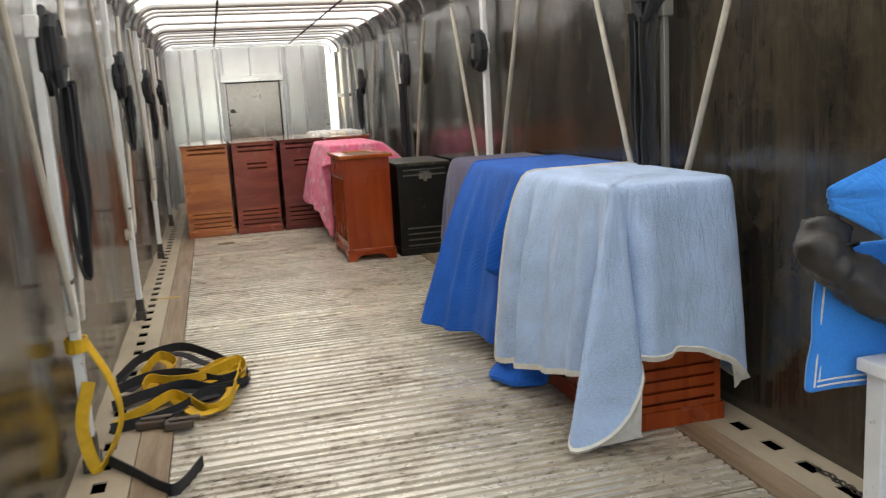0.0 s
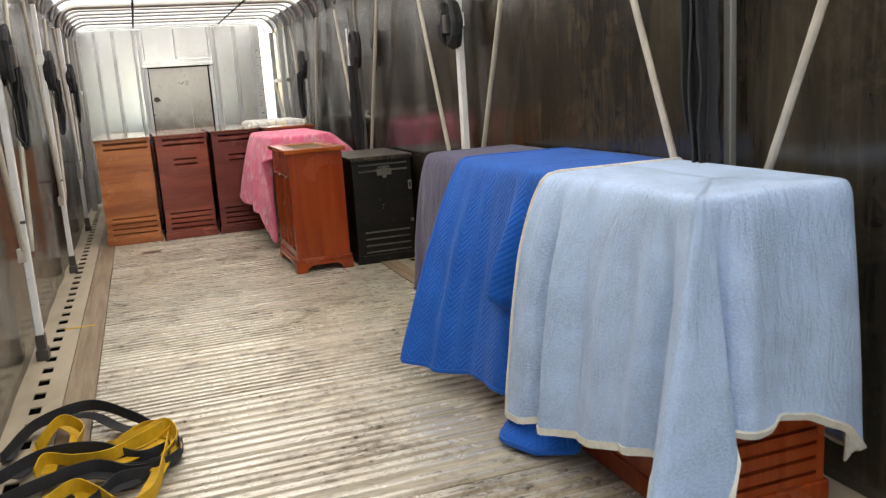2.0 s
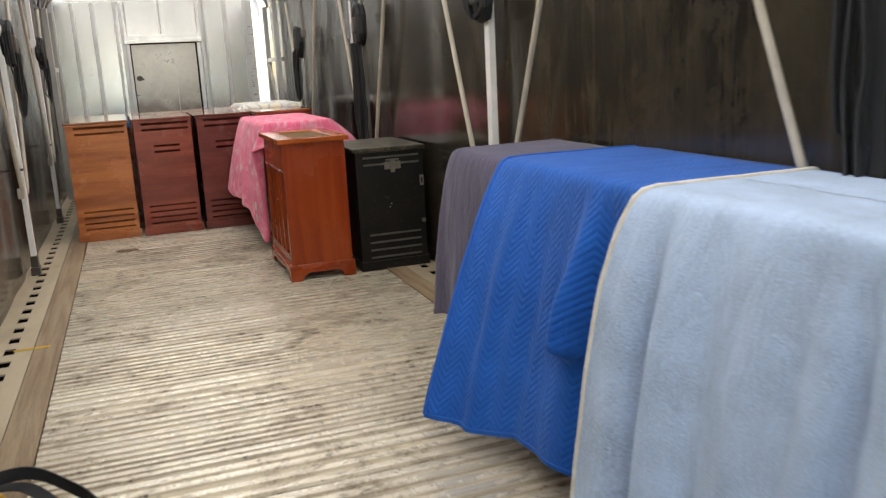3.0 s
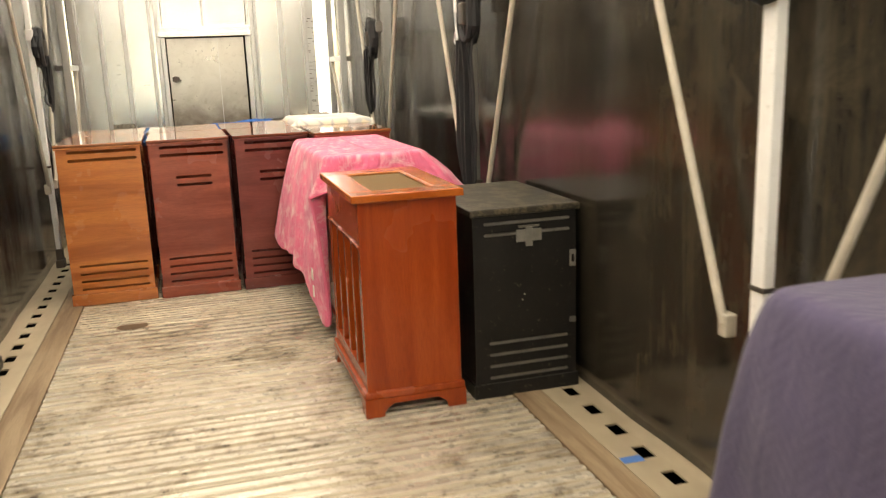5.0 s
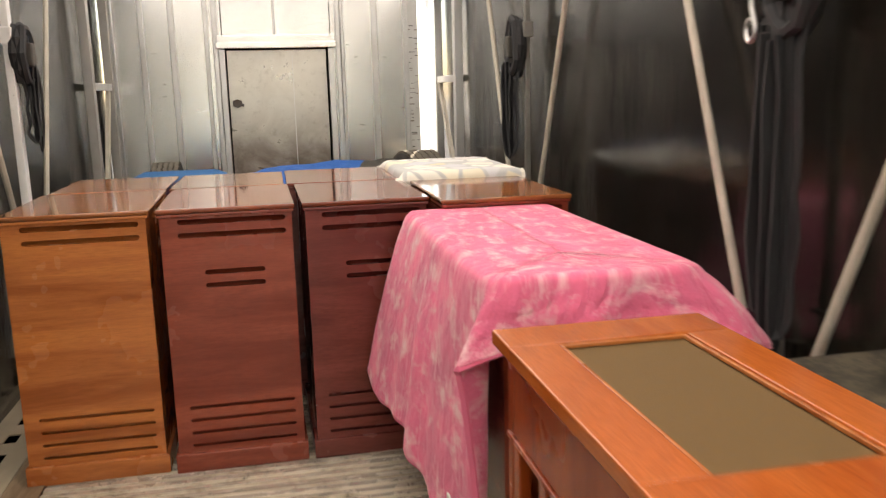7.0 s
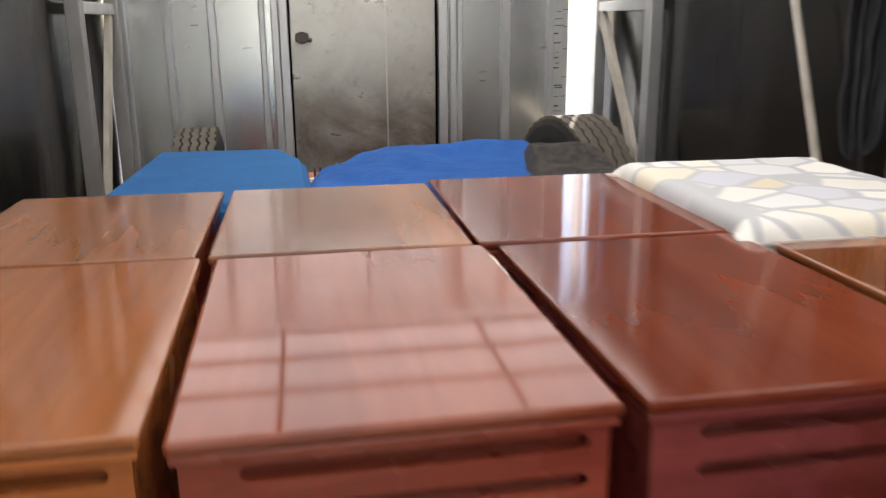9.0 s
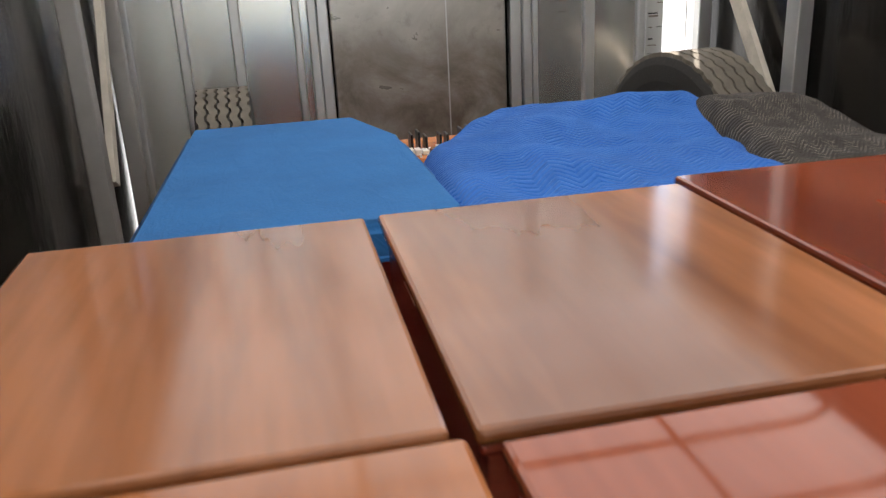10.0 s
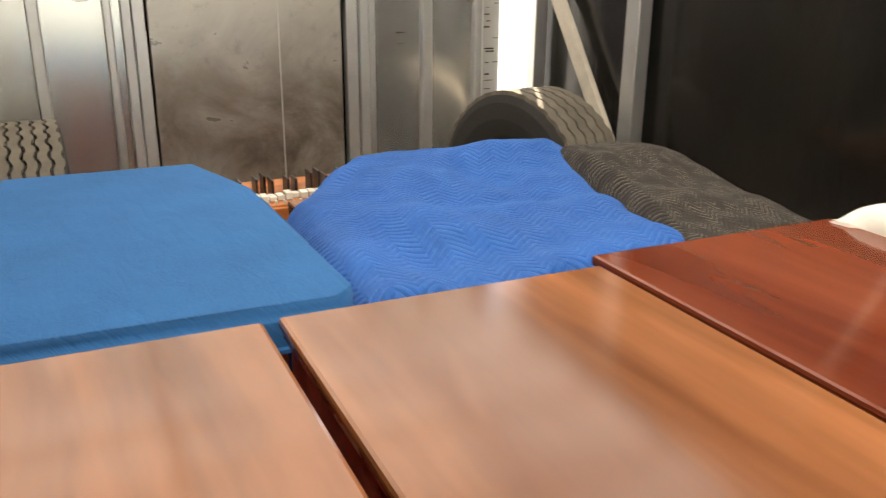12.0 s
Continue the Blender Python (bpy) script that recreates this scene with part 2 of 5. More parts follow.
M = {
    "roof": roof_material("roof_vinyl", (0.86, 0.85, 0.80), 0.62),
    "seal": roof_material("white_seal", (0.93, 0.93, 0.92), 0.7),
    "tarp": tarp_material("curtain_vinyl", (0.008, 0.0075, 0.007), (0.070, 0.056, 0.036), (0.10, 0.24)),
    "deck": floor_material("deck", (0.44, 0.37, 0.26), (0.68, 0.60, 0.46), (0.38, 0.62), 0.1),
    # paler copy of the deck for rib tops: wear plus painted-in glints
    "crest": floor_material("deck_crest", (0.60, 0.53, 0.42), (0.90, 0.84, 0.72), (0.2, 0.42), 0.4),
    # near-black without gloss: shade of slots and gaps is put into the colour
    "pit": paint("slot_gap_shade", (0.005, 0.0045, 0.004), 0.9, spec=0.0),
    "patch": paint("brown_patch", (0.13, 0.085, 0.05), 0.7, 0.3, 12),
    "track": metal("floor_track_metal", (0.46, 0.38, 0.27), (0.5, 0.7), (1, 0.4, 1), (0.22, 0.17, 0.11), 0.6, 0.1),
    "band": wood("worn_floor_board", (0.20, 0.13, 0.075), (0.34, 0.25, 0.16), (16, 1.0, 9), (0.5, 0.7), 0.0),
    "sheet": metal("aluminium_sheet", (0.84, 0.85, 0.84), (0.18, 0.28), (1.6, 1.2, 0.3), (0.46, 0.45, 0.42), 0.35, 0.92),
    "rib": metal("aluminium_rib", (0.68, 0.68, 0.67), (0.28, 0.45), (1, 1, 0.5), (0.36, 0.34, 0.31), 0.5, 0.85),
    "door": door_material(),
    "post": paint("white_post_paint", (0.78, 0.77, 0.75), 0.4, 0.10, 6, (0.2, 0.18, 0.15), 0.6),
    "strut": paint("bare_strut", (0.50, 0.45, 0.37), 0.5, 0.2, 9, (0.18, 0.14, 0.1), 0.5),
    "bow": metal("galvanised_bow", (0.42, 0.40, 0.37), (0.35, 0.55), (1, 1, 1), (0.25, 0.23, 0.2), 0.4, 0.7),
    "dull": metal("dull_post_metal", (0.24, 0.23, 0.21), (0.4, 0.6), (1, 1, 0.6), (0.10, 0.08, 0.06), 0.6, 0.5),
    "iron": metal("dark_iron", (0.10, 0.09, 0.08), (0.4, 0.6), (1, 1, 1), (0.12, 0.06, 0.03), 0.6, 0.7),
    "strap": paint("black_webbing", (0.026, 0.026, 0.028), 0.75, 0.2, 20, (0.06, 0.055, 0.05), 0.4, 0.4),
    "yellow": paint("yellow_webbing", (0.62, 0.36, 0.015), 0.6, 0.2, 20, (0.25, 0.15, 0.03), 0.4, 0.4),
    "oak": wood("light_walnut", (0.31, 0.085, 0.024), (0.53, 0.18, 0.052), (1.0, 9, 11)),
    "mahog": wood("mahogany", (0.185, 0.031, 0.017), (0.30, 0.066, 0.036), (1.2, 9, 9)),
    "plum": wood("plum_mahogany", (0.12, 0.023, 0.019), (0.205, 0.046, 0.036), (1.2, 9, 9)),
    "cherry": wood("cherry", (0.26, 0.035, 0.008), (0.36, 0.062, 0.014), (12, 9, 1.0)),
    "cherry_top": wood("cherry_top", (0.36, 0.075, 0.014), (0.48, 0.12, 0.025), (9, 1.0, 9), (0.12, 0.22), 0.0),
    "top_a": wood("walnut_top", (0.165, 0.048, 0.015), (0.29, 0.10, 0.033), (4, 0.5, 9), (0.06, 0.14), 0.0, 0.0, 0.0, 0.36, 0.2),
    "top_b": wood("brown_top", (0.14, 0.048, 0.018), (0.32, 0.122, 0.048), (4, 0.5, 9), (0.10, 0.17), 0.0, 0.0, 0.0, 0.32, 0.2),
    "top_d": wood("mahogany_top", (0.135, 0.028, 0.013), (0.24, 0.062, 0.028), (4, 0.5, 9), (0.04, 0.09), 0.0, 0.0, 0.0, 0.28, 0.15),
    "top_c": wood("red_top", (0.11, 0.020, 0.008), (0.19, 0.043, 0.018), (4, 0.5, 9), (0.06, 0.14), 0.0, 0.0, 0.0, 0.27, 0.15),
    "black": paint("black_cabinet_paint", (0.011, 0.010, 0.009), 0.38, 0.4, 5, (0.12, 0.105, 0.08), 0.8, worn_from=0.60),
    "blacklid": paint("worn_black_lid", (0.030, 0.026, 0.019), 0.42, 0.6, 3, (0.13, 0.105, 0.07), 0.6, worn_from=0.47),
    "scuff": paint("scuffed_metal", (0.16, 0.15, 0.13), 0.5, 0.3, 14, (0.03, 0.03, 0.03), 0.8),
    # near-black: shade inside cabinets is in the colour; also used for dark cloth
    "inside": paint("inside_shade_and_cloth", (0.012, 0.008, 0.006), 0.9, spec=0.05),
    "grille": paint("brown_cloth_panel", (0.15, 0.086, 0.032), 0.9, 0.12, 60, None, 0, 0.5),
    "lightblue": cloth("washed_blue_blanket", (0.385, 0.495, 0.69), 0.0, 0.05, None, 0.22, None, 0.9, 0.15, 0.8, 0.75),
    "royal": cloth("royal_blue_blanket", (0.010, 0.098, 0.42), 0.5, 0.05, None, 0.18, None, 0.25, 0.1, 0.45),
    "purple": cloth("purple_grey_blanket", (0.066, 0.055, 0.105), 0.12, 0.06, None, 0.15, None, 0.25, 0.2, 0.35),
    "pink": cloth("pink_comforter", (0.80, 0.155, 0.27), 0.25, 0.16, None, 0.25, (0.92, 0.62, 0.64), 0.3, 0.2, 0.9),
    "felt": cloth("blue_felt", (0.017, 0.104, 0.265), 0.0, 0.05, None, 0.14, None, 0.3, 0.03, 0.3),
    "cobalt": cloth("cobalt_quilt", (0.016, 0.095, 0.33), 0.8, 0.036, (0.075, 0.19, 0.48), 0.2, None, 0.25, 0.03, 0.6),
    "brown": cloth("brown_quilt", (0.030, 0.025, 0.021), 0.6, 0.04, (0.24, 0.21, 0.17), 0.15, None, 0.25, 0.03),
    "sky": cloth("bright_blue_quilt", (0.035, 0.22, 0.62), 0.22, 0.10, None, 0.18, None, 0.25, 0.2, 0.5),
    "binding": paint("cream_binding", (0.72, 0.68, 0.60), 0.9, 0.12, 30, (0.35, 0.3, 0.25), 0.4, 0.3),
    "tapestry": None,
    "rubber": paint("tyre_rubber", (0.028, 0.026, 0.024), 0.75, 0.3, 10, (0.12, 0.10, 0.08), 0.6, 0.4),
    "tread": paint("dusty_tread", (0.13, 0.112, 0.088), 0.85, 0.3, 12, (0.03, 0.028, 0.025), 0.6, 0.4),
    "ivory": paint("ivory_key", (0.72, 0.69, 0.60), 0.3, 0.08, 20),
    "ebony": paint("black_key", (0.012, 0.012, 0.012), 0.3, 0.1, 20),
    # for the unseen ground; pale only to reflect more light into the trailer
    "bounce_ground": paint("pale_ground", (0.25, 0.245, 0.23), 0.9, 0.2, 3),
    "leather": paint("dark_padded_cloth", (0.034, 0.028, 0.024), 0.42, 0.3, 9, (0.09, 0.075, 0.06), 0.5, 0.5),
    "tape": paint("blue_tape", (0.05, 0.16, 0.45), 0.6),
}


def tapestry_material():
    """Cream cloth with pale blue, lilac and tan patches between soft outlines."""
    n = Nodes("patterned_cloth")
    uv = n.add("ShaderNodeUVMap").outputs[0]
    cell = n.add("ShaderNodeTexVoronoi", Scale=7.0, Randomness=0.8)
    n.t.links.new(uv, cell.inputs["Vector"])
    edge = n.add("ShaderNodeTexVoronoi", Scale=7.0, Randomness=0.8)
    edge.feature = "DISTANCE_TO_EDGE"
    n.t.links.new(uv, edge.inputs["Vector"])
    sp = n.add("ShaderNodeSeparateColor")
    n.t.links.new(cell.outputs["Color"], sp.inputs[0])
    c = n.ramp(sp.outputs[0], (0.0, (0.74, 0.70, 0.60)), (0.3, (0.52, 0.52, 0.56)), (0.5, (0.78, 0.75, 0.66)), (0.7, (0.62, 0.52, 0.34)), (0.9, (0.76, 0.73, 0.66)))
    c = n.mix(n.ramp(edge.outputs["Distance"], (0.04, 1.0), (0.08, 0.0)), c, (0.46, 0.46, 0.45))
    n.bump(n.noise(uv, 120, 3), 0.3, 0.003)
    return n.done(c, 0.9)


M["tapestry"] = tapestry_material()


# ---- mesh helpers ----
def mesh_of(bm, name):
    me = bpy.data.meshes.new(name)
    bm.normal_update()
    bm.to_mesh(me)
    bm.free()
    return me


def part(name, bm, material, parent=None, label="", smooth=False):
    """One mesh object from a bmesh, under its thing where there is one."""
    me = mesh_of(bm, name)
    me.materials.append(M[material])
    if smooth:
        me.shade_smooth()
    ob = new(name, me)
    if parent is not None:
        ob.parent = parent
    return tagged(ob, label)


def thing(name, m, label, category, group="", kind=""):
    ob = new(name)
    ob.matrix_basis = m
    ob.empty_display_size = 0.1
    return tagged(ob, label, category, group, kind)


def box(bm, x0, x1, y0, y1, z0, z1, bevel=0.0, segments=2):
    r = bmesh.ops.create_cube(bm, size=1.0)
    vs = r["verts"]
    for v in vs:
        v.co = Vector((x0 + (v.co.x + 0.5) * (x1 - x0), y0 + (v.co.y + 0.5) * (y1 - y0), z0 + (v.co.z + 0.5) * (z1 - z0)))
    if bevel:
        es = list({e for v in vs for e in v.link_edges})
        bmesh.ops.bevel(bm, geom=es, offset=bevel, segments=segments, affect="EDGES", profile=0.5)
    return bm


def boxes(*dims, bevel=0.0):
    bm = bmesh.new()
    for d in dims:
        box(bm, *d, bevel=bevel)
    return bm


def tube(bm, pts, radius, sides=10, caps=True, flat=None):
    """A bar swept along points; flat: (half width, half thickness) for a flat section, its width along 'up'."""
    pts = [Vector(p) for p in pts]
    rings = []
    up = None
    for i, p in enumerate(pts):
        d = (pts[min(i + 1, len(pts) - 1)] - pts[max(i - 1, 0)]).normalized()
        if up is None:
            up = Vector((0, 0, 1)) if abs(d.z) < 0.9 else Vector((0, 1, 0))
        up = (up - d * up.dot(d)).normalized()
        side = d.cross(up)
        if flat:
            w, h = flat
            ring = [p + up * a * w + side * b * h for a, b in ((1, 1), (-1, 1), (-1, -1), (1, -1))]
        else:
            ring = [p + (up * math.cos(2 * math.pi * k / sides) + side * math.sin(2 * math.pi * k / sides)) * radius for k in range(sides)]
        rings.append([bm.verts.new(q) for q in ring])
    for a, b in zip(rings, rings[1:]):
        for k in range(len(a)):
            bm.faces.new((a[k], a[(k + 1) % len(a)], b[(k + 1) % len(a)], b[k]))
    if caps:
        bm.faces.new(rings[0][::-1])
        bm.faces.new(rings[-1])
    bmesh.ops.recalc_face_normals(bm, faces=bm.faces[:])
    return bm


def arc(c, r, a0, a1, n=8):
    """Points (u, w) on an arc in degrees round c."""
    return [(c[0] + r * math.cos(radians(a0 + (a1 - a0) * i / n)), c[1] + r * math.sin(radians(a0 + (a1 - a0) * i / n))) for i in range(n + 1)]


def curve_points(pts, n=10):
    """A smooth line through points (Catmull-Rom)."""
    p = [Vector(q) for q in pts]
    p = [p[0] * 2 - p[1]] + p + [p[-1] * 2 - p[-2]]
    out = []
    for a, b, c, d in zip(p, p[1:], p[2:], p[3:]):
        for i in range(n):
            t = i / n
            out.append(0.5 * ((2 * b) + (c - a) * t + (2 * a - 5 * b + 4 * c - d) * t * t + (3 * b - a - 3 * c + d) * t ** 3))
    return out + [p[-2]]


def grid_mesh(points, uv=None, close=False):
    """A sheet from an array [rows][columns] of places, with its own metres as UV."""
    nu, nv = len(points), len(points[0])
    bm = bmesh.new()
    vs = [[bm.verts.new(p) for p in row] for row in points]
    lay = bm.loops.layers.uv.new("UVMap")
    for i in range(nu - 1):
        for j in range(nv - 1):
            f = bm.faces.new((vs[i][j], vs[i + 1][j], vs[i + 1][j + 1], vs[i][j + 1]))
            if uv is not None:
                for l, (a, b) in zip(f.loops, ((i, j), (i + 1, j), (i + 1, j + 1), (i, j + 1))):
                    l[lay].uv = uv[a][b]
    return bm


# ---- the trailer ----
XL, XR, Y0, Y1 = -0.27, 2.33, 0.3, 13.95
ROOF, RAD = 2.31, 0.25
BOW_Y = [1.9, 4.25, 6.69, 9.10, 11.4]


def side_curtain(name, x, sign, label):
    """A vinyl curtain from the deck to the roof's bend, slack between the posts."""
    ys = np.linspace(Y0, Y1 + 0.04, 240)
    prof = [(x, z) for z in np.linspace(0.0, ROOF - RAD, 28)] + [(x + sign * (RAD - RAD * math.cos(a)), ROOF - RAD + RAD * math.sin(a)) for a in np.linspace(0.15, 0.95, 6)]
    rows = []
    for y in ys:
        row = []
        for px, z in prof:
            k = noise.noise(Vector((y * 0.9, z * 0.5, x))) * 0.018 + noise.noise(Vector((y * 3.1, z * 0.8, x + 5))) * 0.007
            fold = 0.012 * math.sin(y * 8.2 + 1.7 * noise.noise(Vector((y * 0.6, z * 0.4, x + 9)))) * max(0, noise.noise(Vector((y * 0.5, 3, x)))) * 2
            row.append((px - sign * (abs(k) + fold * 0.5 + 0.004), y, z))
        rows.append(row)
    ob = part(name, grid_mesh(rows), "tarp", smooth=True)
    md = ob.modifiers.new("thickness", "SOLIDIFY")
    md.thickness, md.offset = 0.006, 0
    return tagged(ob, label, "curtain wall", kind="structure")


side_curtain("wall_east", XR, -1, "dark stained vinyl curtain side of a trailer")
side_curtain("wall_west", XL, 1, "dark scuffed vinyl curtain side of a trailer")

bm = grid_mesh([[(XL + RAD - RAD * math.cos(a), y, ROOF - RAD + RAD * math.sin(a)) for a in np.linspace(0.9, math.pi / 2, 5)]
                + [(x, y, ROOF + 0.012 * math.sin(y * 5)) for x in np.linspace(XL + RAD + 0.1, XR - RAD - 0.1, 9)]
                + [(XR - RAD + RAD * math.cos(a), y, ROOF - RAD + RAD * math.sin(a)) for a in np.linspace(math.pi / 2, 0.9, 5)]
                for y in np.linspace(Y0, Y1 + 0.03, 120)])
tagged(part("ceiling", bm, "roof", smooth=True), "white translucent vinyl roof stretched over bows", "roof cover", kind="structure")


def bow_frame(y, vc=0.03, vb=0.17, east="bow"):
    """Two posts and a roof bow, with V struts that run on as bows of their own."""
    t = thing("bow_frame", pose(0, y, 0), "pale metal roof bow with posts and slanting struts", "roof bow", "roof bows", "structure")
    for sign, x in ((1, XL + 0.06), (-1, XR - 0.06)):
        white = sign > 0 or east == "post"
        part("post", boxes((x - (0.018 if white else 0.013), x + (0.018 if white else 0.013), -0.028 if white else -0.018, 0.028 if white else 0.018, 0.0, 2.07), bevel=0.004), "post" if white else east, t, "white painted post with scuffs" if white else "dull grey metal post")
        part("post_foot", boxes((x - 0.03, x + 0.03, -0.05, 0.05, 0.0, 0.06), (x - 0.024, x + 0.024, -0.034, 0.034, 0.06, 0.14), bevel=0.004), "iron", t, "dark iron foot socket")
        for s in (-1, 1):
            bm = tube(bmesh.new(), [(x + sign * 0.012, vc + s * vb, 0.60), (x + sign * 0.008, vc + s * (vb + 0.61), 2.02)], 0.014, 8)
            part("strut", bm, "strut", t, "bare slanting strut")
            part("hinge", boxes((x - 0.02, x + 0.02, vc + s * vb - 0.02, vc + s * vb + 0.02, 0.56, 0.63), bevel=0.005), "strut", t)
        part("clip", boxes((x - 0.026, x + 0.026, -0.036, 0.036, 1.62, 1.70), bevel=0.006), "post" if white else east, t)
        part("clip", boxes((x - 0.022, x + 0.022, -0.031, 0.031, 0.735, 0.75), bevel=0.003), "iron", t)
    for dy, r in ((0.0, 0.026), (vc - vb - 0.62, 0.016), (vc + vb + 0.62, 0.016)):
        c0, c1, rr = XL + 0.06 + 0.2, XR - 0.06 - 0.2, 0.2
        pts = [(a, dy, b) for a, b in arc((c0, 2.07), rr, 180, 90)] + [(a, dy, b) for a, b in arc((c1, 2.07), rr, 90, 0)]
        part("bow", tube(bmesh.new(), pts, r, 8), "bow", t, smooth=True)
    return t


def half_bow(y, post=False):
    t = thing("roof_bow", pose(0, y, 0), "thin pale roof bow under white vinyl", "roof bow", "roof bows", "structure")
    c0, c1, rr = XL + 0.06 + 0.2, XR - 0.06 - 0.2, 0.2
    pts = [(a, 0, b) for a, b in arc((c0, 2.07), rr, 180, 90)] + [(a, 0, b) for a, b in arc((c1, 2.07), rr, 90, 0)]
    part("bow", tube(bmesh.new(), pts, 0.015, 8), "bow", t, smooth=True)
    return t


for y, vc, vb, east in zip(BOW_Y, (0, 0.05, -0.01, -0.02, 0.03), (0.12, 0.085, 0.16, 0.13, 0.16), ("dull", "dull", "post", "dull", "dull")):
    bow_frame(y, vc, vb, east)
for y in [BOW_Y[0] - 0.4, 12.6, 13.1, 13.5] + [b + d for b in BOW_Y for d in (0.4,)]:
    half_bow(y)
for x in (0.52, 1.60):
    tagged(part("roof_strap", boxes((x - 0.011, x + 0.011, Y0 + 0.1, Y1 - 0.1, 2.236, 2.242)), "strap"), "dark strap running under the roof bows", "strap", "roof straps", "structure")


# front stanchions between the bulkhead and the last bow
def stanchion(x, sign, brace_y0, brace_y1, skin):
    t = thing("stanchion", pose(0, 0, 0), "grey metal stanchion with a slanting brace", "stanchion", "front stanchions", "structure")
    part("upright", boxes((x - 0.03, x + 0.03, 13.07, 13.15, 0.0, 2.1), bevel=0.005), skin, t)
    part("brace", tube(bmesh.new(), [(x, brace_y0, 0.62), (x, brace_y1, 1.42)], 0, flat=(0.035, 0.012)), "strut", t, "pale slanting brace")
    part("crossbar", boxes((x - 0.02, x + 0.02, 13.11, 13.82, 1.42, 1.47), bevel=0.004), "rib", t)
    part("upright", boxes((x - 0.03, x + 0.03, 13.80, 13.86, 0.0, 2.1), bevel=0.005), skin, t)
    return t


stanchion(XR - 0.05, -1, 13.17, 13.80, "rib")
stanchion(XL + 0.06, 1, 13.32, 13.74, "bow")


# ---- bulkhead ----
def bulkhead():
    W = thing("wall_north", pose(0, 13.95, 0), "ribbed aluminium bulkhead with a stained door", "bulkhead", "", "structure")
    DL, DR, DT = 0.635, 1.412, 1.712
    edges = [XL, -0.2, 0.03, 0.25, 0.50, DL - 0.02]
    right = [DR + 0.03, 1.52, 1.79, 2.04, 2.14]
    top = 2.22
    for a, b in list(zip(edges, edges[1:])) + list(zip(right, right[1:])):
        part("panel", boxes((a + 0.002, b - 0.002, 0.0, 0.03, 0.0, top), bevel=0.002), "sheet", W, "brushed aluminium panel")
    for a, b in ((DL - 0.02, 1.01), (1.01, DR + 0.03)):
        part("panel", boxes((a + 0.002, b - 0.002, 0.0, 0.03, DT + 0.08, top), bevel=0.002), "sheet", W)
    for x, w in ((-0.2, 0.03), (0.03, 0.02), (0.25, 0.022), (0.50, 0.016), (0.565, 0.02), (1.50, 0.02), (1.535, 0.014), (1.79, 0.024), (2.04, 0.02)):
        part("rib", boxes((x - w, x + w, -0.022, 0.001, 0.0, top - 0.01), bevel=0.006), "rib", W, "raised aluminium rib")
    part("rib", boxes((1.0, 1.022, -0.015, 0.001, DT + 0.09, top - 0.01), bevel=0.004), "rib", W)
    for x0, x1 in ((DL - 0.05, DL - 0.004), (DR + 0.006, DR + 0.055)):
        part("door_frame", boxes((x0, x1, -0.03, 0.02, 0.0, DT), bevel=0.005), "rib", W)
    part("door_header", boxes((DL - 0.07, DR + 0.075, -0.045, 0.02, DT + 0.004, DT + 0.05), (DL - 0.06, DR + 0.065, -0.03, 0.02, DT + 0.052, DT + 0.105), bevel=0.005), "sheet", W)
    # near-black sheet; shade in the door gaps is put in as its colour
    part("backing", boxes((XL, 2.14, 0.032, 0.05, 0.0, top)), "pit", W)
    part("header", boxes((XL, 2.12, 0.02, 0.03, top + 0.003, ROOF + 0.02)), "sheet", W)
    # worn channel beside the seal, with dents and black rub marks
    part("channel", boxes((2.052, 2.136, -0.03, -0.002, 0.0, top - 0.02), bevel=0.004), "rib", W, "dented channel with black rub marks")
    rnd = random.Random(4)
    for k in range(34):
        z = 0.86 + k * 0.031 + rnd.uniform(-0.02, 0.02)
        x = rnd.choice((2.055, 2.055, 2.10)) + rnd.uniform(0, 0.012)
        part("rub_mark", boxes((x, min(x + rnd.uniform(0.012, 0.05), 2.134), -0.0325, -0.03, z, z + rnd.uniform(0.002, 0.007))), rnd.choice(("strap", "patch")), W)
    for k in range(16):
        x, z = rnd.choice((0.14, 0.38, 0.53, 1.6, 1.66, 1.88, 1.95)) + rnd.uniform(-0.06, 0.05), rnd.uniform(1.0, 1.75)
        part("dent", boxes((x, x + rnd.uniform(0.01, 0.05), -0.0015, 0.0, z, z + rnd.uniform(0.002, 0.008)), bevel=0.0005), rnd.choice(("dull", "rib", "patch")), W, "scraped dent in the sheet")
    D = thing("door_1", pose(0, 13.95, 0), "closed stained steel bulkhead door", "door", "", "structure")
    part("leaf", boxes((DL + 0.006, DR - 0.010, -0.012, 0.02, 0.03, DT - 0.008), bevel=0.004), "door", D)
    part("seam", boxes((DL + 0.5, DL + 0.506, -0.0145, -0.012, 0.05, 1.66)), "rib", D)
    bm = tube(bmesh.new(), [(0.70, -0.012, 1.30), (0.70, -0.06, 1.30)], 0.022, 12)
    tube(bm, [(0.70, -0.05, 1.30), (0.70, -0.085, 1.30)], 0.032, 12)
    box(bm, 0.665, 0.735, -0.03, -0.012, 1.275, 1.325, 0.012)
    tube(bm, [(0.70, -0.07, 1.30), (0.75, -0.07, 1.285)], 0.011, 8)
    part("latch", bm, "iron", D, "rusty dark latch")
    return W


bulkhead()


